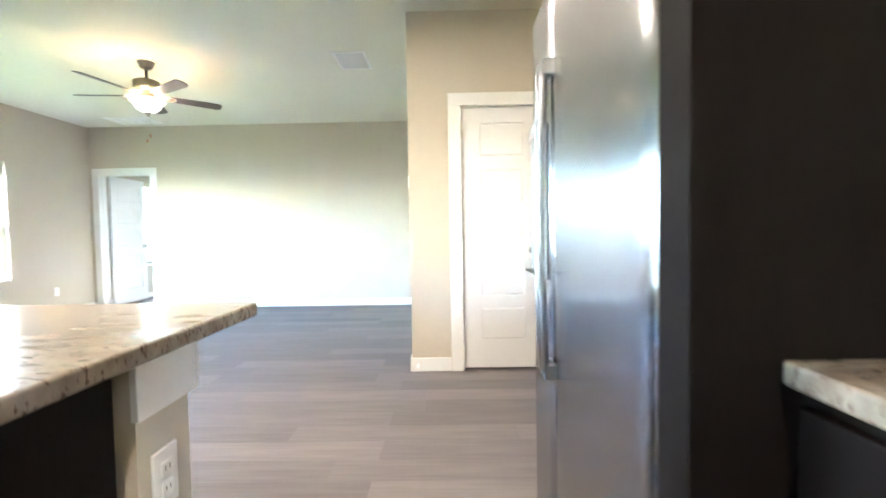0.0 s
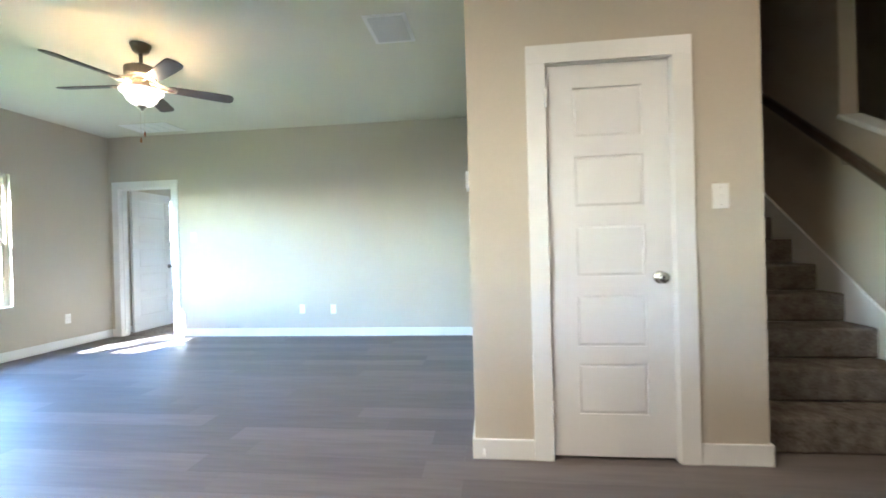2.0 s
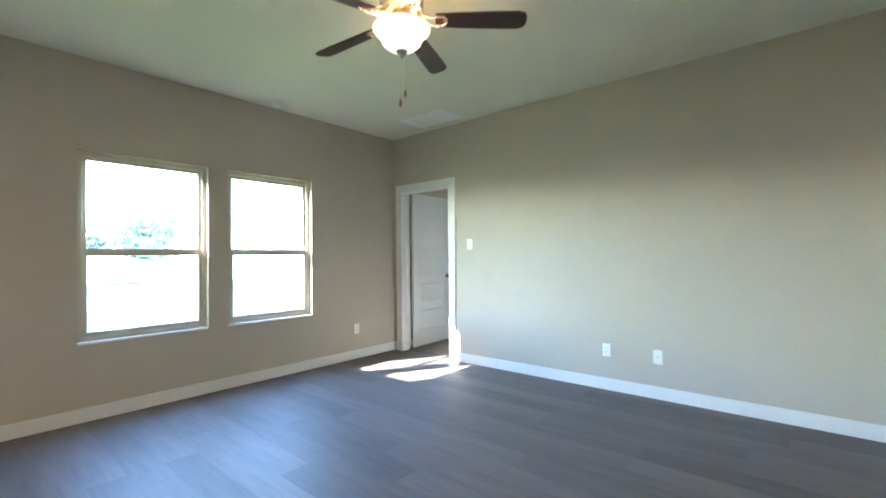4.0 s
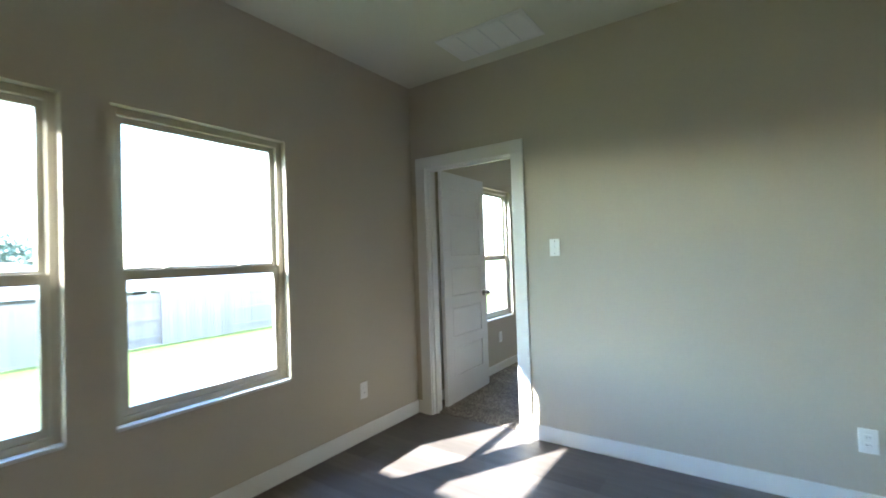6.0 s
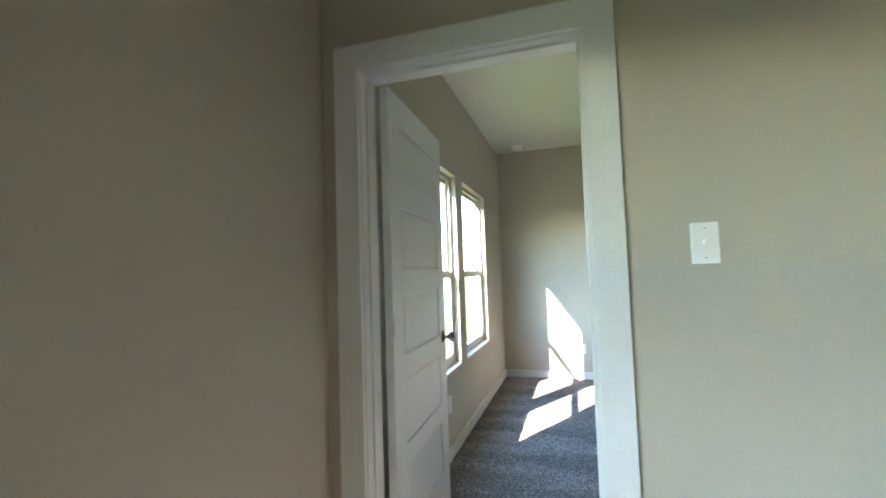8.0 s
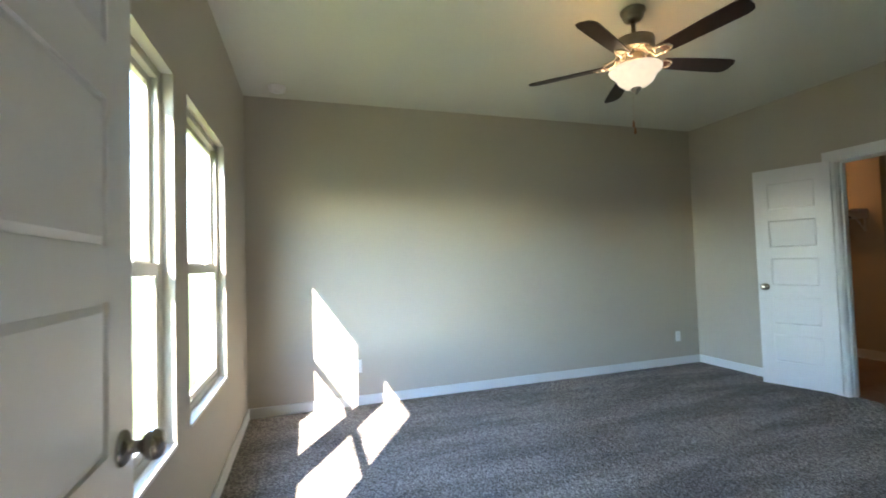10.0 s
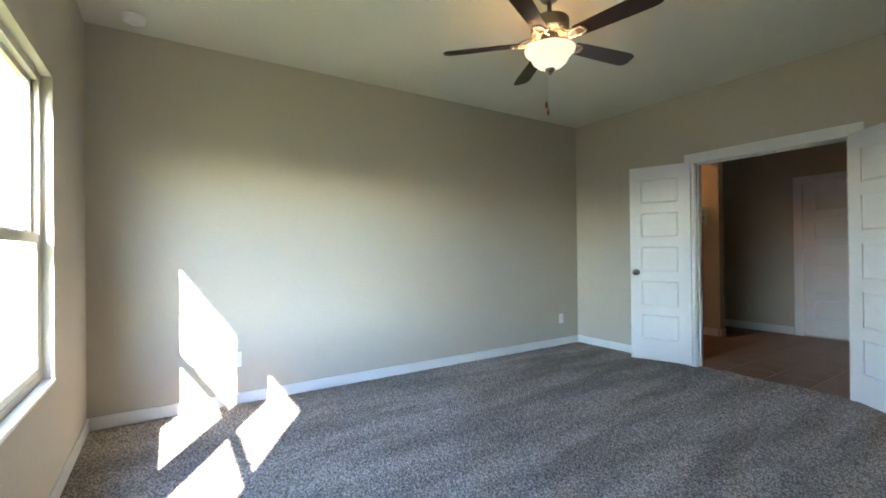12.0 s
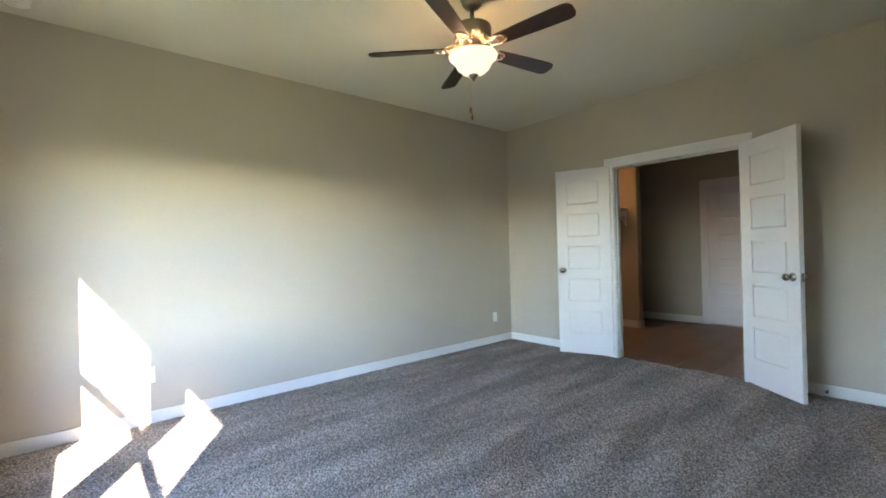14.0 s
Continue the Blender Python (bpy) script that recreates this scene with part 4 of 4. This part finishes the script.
# ---- vestibule beyond the double doors ----
def vestibule():
    hk = thing("closet_shelf", pose(1.60, 10.43, 1.72), "white closet shelf with its rod bracket on the wall", "shelf")
    b = bmesh.new()
    box(b, -0.30, 0, 0, -0.001, 0.68, 0.018, 0.002)
    part("board", b, M_TRIM, hk)
    b = bmesh.new()
    box(b, -0.016, 0.0, -0.09, -0.001, 0.68, 0, 0.002)
    part("cleat", b, M_TRIM, hk)
    b = bmesh.new()
    box(b, -0.008, 0.02, -0.24, -0.001, 0.045, -0.0905, 0.001)
    rod(b, (-0.006, 0.032, -0.23), (-0.24, 0.032, -0.012), 0.008)
    rod(b, (-0.006, 0.032, -0.012), (-0.28, 0.032, -0.012), 0.008)
    rod(b, (-0.26, 0.032, -0.012), (-0.26, 0.032, -0.075), 0.008)
    part("bracket", b, M_TRIM, hk)
    b = bmesh.new()
    rod(b, (-0.26, 0.03, -0.08), (-0.26, 0.67, -0.08), 0.016)
    part("clothes_rod", b, M_WOODRAIL, hk, "wooden clothes rod")
    th = thing("ceiling_light", pose(0.62, 10.82, CEIL), "small warm flush ceiling light", "ceiling light")
    b = bmesh.new()
    lathe(b, [(0.11, 0), (0.11, -0.02), (0.0, -0.02)], 24)
    part("base", b, M_PEWTER, th)
    b = bmesh.new()
    lathe(b, [(0.10, -0.02), (0.10, -0.05), (0.07, -0.075), (0.0, -0.085)], 24)
    part("shade", b, material("vestibule_shade", (0.85, 0.75, 0.6), 0.4, emit=(1.0, 0.50, 0.20), emit_strength=1.3), th)


vestibule()


# ---- outdoors ----
GZ = -0.18
PROFILE = [(1500, -0.18), (-6.5, -0.18), (-9.0, -0.36), (-12.0, -0.66), (-16.0, -1.08), (-19.5, -1.45), (-23.0, -1.9), (-27.0, -2.4), (-60.0, -2.4), (-1500, -2.4)]
FENCE_Z, FAR_Z = -1.45, -2.4


def ground_z(x):
    return float(np.interp(-x, [-p[0] for p in PROFILE], [p[1] for p in PROFILE]))


bm = bmesh.new()
ys = [-1500, -300, -60, -30] + list(range(-20, 41, 4)) + [60, 300, 1500]
gv = [[bm.verts.new((x, y, z)) for y in ys] for x, z in PROFILE]
for i in range(len(PROFILE) - 1):
    for j in range(len(ys) - 1):
        bm.faces.new((gv[i][j], gv[i][j + 1], gv[i + 1][j + 1], gv[i + 1][j]))
structure("ground", bm, M_GRASS, "sunlit green lawn reaching to the horizon", "ground")


def grass():
    rng = np.random.RandomState(7)
    k = 12000
    x, y = rng.uniform(-19.3, -5.6, k), rng.uniform(-2, 18, k)
    g0 = np.array([ground_z(v) for v in x])
    a, h = rng.uniform(0, 6.28, k), rng.uniform(0.012, 0.03, k)
    w = 0.006
    p0 = np.stack([x - w * np.cos(a), y - w * np.sin(a), g0], -1)
    p1 = np.stack([x + w * np.cos(a), y + w * np.sin(a), g0], -1)
    p2 = np.stack([x + rng.uniform(-.03, .03, k), y + rng.uniform(-.03, .03, k), g0 + h], -1)
    me = bpy.data.meshes.new("grass_blades")
    me.from_pydata(np.stack([p0, p1, p2], 1).reshape(-1, 3).tolist(), [], np.arange(3 * k).reshape(-1, 3).tolist())
    me.materials.append(M_GRASS)
    tagged(new("grass_blades", me), "short green grass blades in the lawn", "grass", "", "stuff")


grass()


def fence():
    FXX, y0, sec = -19.5, -6.0, 2.44
    th = thing("fence", pose(FXX, 0, FENCE_Z), "weathered pale cedar board fence round the yard", "fence")
    b = bmesh.new()
    box(b, -0.009, -0.068, 0.02, 0.009, 0.068, 1.80)
    picket = mesh_of("picket", b, M_FENCE)
    b = bmesh.new()
    box(b, -0.045, -0.045, 0.0, 0.045, 0.045, 1.86, 0.004)
    post = mesh_of("post", b, M_FENCE)
    b = bmesh.new()
    box(b, -0.02, 0.0, -0.045, 0.02, sec, 0.045)
    rail = mesh_of("rail", b, M_FENCE)

    def child(nm, me, loc, rz=0.0):
        o = new(nm, me)
        o.parent = th
        o.location, o.rotation_euler = loc, (0, 0, rz)
    random.seed(5)
    for s in range(14):
        shown = s % 2 == 0
        dx = -0.055 if shown else 0.055
        ys = y0 + s * sec
        child("post", post, (0, ys, 0))
        for z in (0.30, 0.95, 1.60):
            child("rail", rail, (0.0, ys, z))
        for k in range(17):
            child("picket", picket, (dx + random.uniform(-.004, .004), ys + 0.10 + k * 0.1425, random.uniform(-.012, .012)))
    for s in range(2):
        xs0 = s * sec
        child("post", post, (xs0, y0 + 14 * sec, 0))
        for z in (0.30, 0.95, 1.60):
            child("rail", rail, (xs0, y0 + 14 * sec, z), radians(-90))
        for k in range(17):
            child("picket", picket, (xs0 + 0.1 + k * 0.1425, y0 + 14 * sec - 0.05, 0), radians(90))


fence()


def house(x, y, w, d, h, ridge, mat, turn, label, porch=0.0):
    """A one-storey neighbour with a hip roof, eaves, windows and trim."""
    th = thing("house", pose(x, y, FAR_Z, 0, 0, turn), label, "house", "neighbouring houses")
    b = bmesh.new()
    box(b, -w / 2, -d / 2, 0, w / 2 - porch, d / 2, h - 0.02)
    part("wall", b, mat, th)
    if porch:
        b = bmesh.new()
        box(b, w / 2 - porch + 0.002, -d / 2 + 2.6, 0, w / 2, d / 2, h - 0.02)
        part("porch_wall", b, M_SIDING, th, "pale wall under the porch roof")
        for u in (0.12, porch * 0.55):
            b = bmesh.new()
            box(b, w / 2 - u - 0.12, -d / 2, 0, w / 2 - u, -d / 2 + 0.12, h - 0.005)
            part("porch_post", b, M_TRIM, th)
    e = 0.45
    b = bmesh.new()
    base = [b.verts.new(c) for c in ((-w / 2 - e, -d / 2 - e, h), (w / 2 + e, -d / 2 - e, h), (w / 2 + e, d / 2 + e, h), (-w / 2 - e, d / 2 + e, h))]
    k = max((w - d) / 2, 0.3)
    r = [b.verts.new((-k, 0, h + ridge)), b.verts.new((k, 0, h + ridge))]
    b.faces.new((base[0], base[1], r[1], r[0]))
    b.faces.new((base[2], base[3], r[0], r[1]))
    b.faces.new((base[1], base[2], r[1]))
    b.faces.new((base[3], base[0], r[0]))
    b.faces.new(base[::-1])
    bmesh.ops.recalc_face_normals(b, faces=b.faces)
    roof = part("roof", b, M_ROOF, th, "grey shingled hip roof")
    b = bmesh.new()
    for q in ((-w / 2 - e, -d / 2 - e - 0.03, w / 2 + e, -d / 2 - e), (-w / 2 - e, d / 2 + e, w / 2 + e, d / 2 + e + 0.03)):
        box(b, q[0], q[1], h - 0.16, q[2], q[3], h + 0.02)
    for q in ((-w / 2 - e - 0.03, -d / 2 - e, -w / 2 - e, d / 2 + e), (w / 2 + e, -d / 2 - e, w / 2 + e + 0.03, d / 2 + e)):
        box(b, q[0], q[1], h - 0.16, q[2], q[3], h + 0.02)
    part("fascia", b, M_TRIM, th, "pale fascia board")
    for s in (-k * 0.5, k * 0.6):
        b = bmesh.new()
        rod(b, (s, -0.6, h + ridge * 0.7), (s, -0.6, h + ridge + 0.25), 0.06)
        part("roof_vent", b, M_DARK, roof)
    for u in ((-0.36, -0.08, 0.17) if porch else (-0.24, 0.05, 0.32)):
        b = bmesh.new()
        yw = u * w
        box(b, yw - 0.62, -d / 2 - 0.05, 1.45, yw + 0.62, -d / 2 - 0.001, 2.15)
        wn = part("window", b, M_TRIM, th)
        for s in (-1, 1):
            b = bmesh.new()
            box(b, yw + min(s * 0.03, s * 0.55), -d / 2 - 0.056, 1.52, yw + max(s * 0.03, s * 0.55), -d / 2 - 0.051, 2.08)
            part("pane", b, M_PANEGLASS, wn)


house(-33.0, 5.4, 17.6, 9, 2.6, 1.5, M_TAUPE, 90, "taupe neighbour house with a porch and hip roof", 3.7)
house(-33.5, 21.5, 13.4, 9, 2.5, 2.5, M_SIDING, 90, "pale sided neighbour house with a hip roof")
house(-34.0, 38.0, 13, 9, 2.6, 2.4, M_BRICK, 90, "brick neighbour house with a hip roof")
house(-35.0, -14.0, 15, 9, 2.6, 2.3, M_SIDING, 90, "pale sided neighbour house with a hip roof")



def tree(x, y, h, r, seed):
    th = thing("tree", pose(x, y, FAR_Z), "broad green shade tree beyond the fence", "tree", "trees")
    rng = random.Random(seed)
    b = bmesh.new()
    lathe(b, [(0.28, 0), (0.20, h * 0.2), (0.16, h * 0.45), (0.05, h * 0.8)], 10)
    tips = []
    for k in range(9):
        a = k * 2.4
        z0 = h * rng.uniform(0.28, 0.6)
        tip = Vector((math.cos(a) * r * rng.uniform(.5, .8), math.sin(a) * r * rng.uniform(.5, .8), z0 + h * rng.uniform(.1, .3)))
        rod(b, (0, 0, z0), tip, 0.05, 6)
        tips.append(tip)
    part("trunk", b, M_BARK, th)
    g = np.random.RandomState(seed)
    clumps = [t + Vector((rng.uniform(-.7, .7), rng.uniform(-.7, .7), rng.uniform(-.4, .7))) * r * 0.35 for t in tips for _ in range(3)]
    clumps += [Vector((rng.uniform(-.5, .5) * r, rng.uniform(-.5, .5) * r, h * rng.uniform(.7, .98))) for _ in range(10)]
    vs = []
    for c in clumps:
        m = 260
        u = g.normal(0, 1, (m, 3))
        u /= np.linalg.norm(u, axis=1)[:, None]
        p = np.array(c) + u * (g.uniform(0.3, 1, (m, 1)) ** 0.5) * r * 0.27
        a1, a2 = g.normal(0, 0.11, (m, 3)), g.normal(0, 0.11, (m, 3))
        vs.append(np.stack([p, p + a1, p + a1 + a2, p + a2], 1))
    v = np.concatenate(vs).reshape(-1, 3)
    me = bpy.data.meshes.new("crown")
    me.from_pydata(v.tolist(), [], np.arange(len(v)).reshape(-1, 4).tolist())
    me.materials.append(M_LEAF)
    o = new("crown", me)
    o.parent = th


tree(-48, 15.0, 8.3, 4.2, 1)
tree(-46, 26.0, 4.6, 3.0, 2)
tree(-44, 38.0, 5.5, 3.2, 3)
tree(-50, 4.0, 6.5, 3.5, 4)
tree(-48, -8.0, 6.5, 3.2, 5)


# ---- floor pieces ----
def tiles():
    th = structure("floor_vestibule", box(bmesh.new(), XB + 0.05, 7.515, -0.021, 2.56, YB, -0.006), M_GROUT, "brown tiled vestibule floor", "floor")
    s = 0.33
    b = bmesh.new()
    box(b, 0.002, 0.002, 0, s - 0.002, s - 0.002, 0.008, 0.0015)
    me = mesh_of("tile", b, M_TILE)
    for i in range(8):
        for j in range(11):
            x, y = XB + 0.052 + i * s, 7.52 + j * s
            if x + s < 2.75:
                o = new("tile", me)
                o.parent = th
                o.location = (x, y, -0.006)


tiles()


def planks():
    th = structure("floor_planks", box(bmesh.new(), XL, -2.88, -0.0215, 4.6, YF + 0.0, -0.009), M_DARK, "dark grey-brown wood-look plank floor", "floor")
    L, W = 1.22, 0.181
    b = bmesh.new()
    box(b, 0.0002, 0.0002, 0, L - 0.0002, W - 0.0002, 0.009, 0.0005)
    full = mesh_of("plank", b, M_PLANK)
    cut = {}
    rest = bmesh.new()
    random.seed(11)
    rows = int((YF + 0.06 + 2.88) / W)
    for j in range(rows + 1):
        y = YF + 0.060 - (j + 1) * W
        if y < -2.85:
            break
        off = random.choice((0.0, 0.31, 0.55, 0.83, 1.02))
        x = XL - off
        while x < 4.6:
            x0, x1 = max(x, XL), min(x + L, 4.6)
            if x1 - x0 > 0.03:
                near = y > 1.0 and x1 < 2.6
                ln = round(x1 - x0, 2)
                if near:
                    if x1 - x0 > L - 0.005:
                        me = full
                    else:
                        if ln not in cut:
                            c = bmesh.new()
                            box(c, 0.0002, 0.0002, 0, ln - 0.0002, W - 0.0002, 0.009, 0.0005)
                            cut[ln] = mesh_of("plank", c, M_PLANK)
                        me = cut[ln]
                    o = new("plank", me)
                    o.parent = th
                    o.location = (x0, y, -0.009)
                else:
                    box(rest, x0 + 0.0002, y + 0.0002, -0.009, x1 - 0.0002, y + W - 0.0002, 0.0)
            x += L
    o = part("plank_rest", rest, M_PLANK, th)
    o["kind"] = "stuff"


planks()
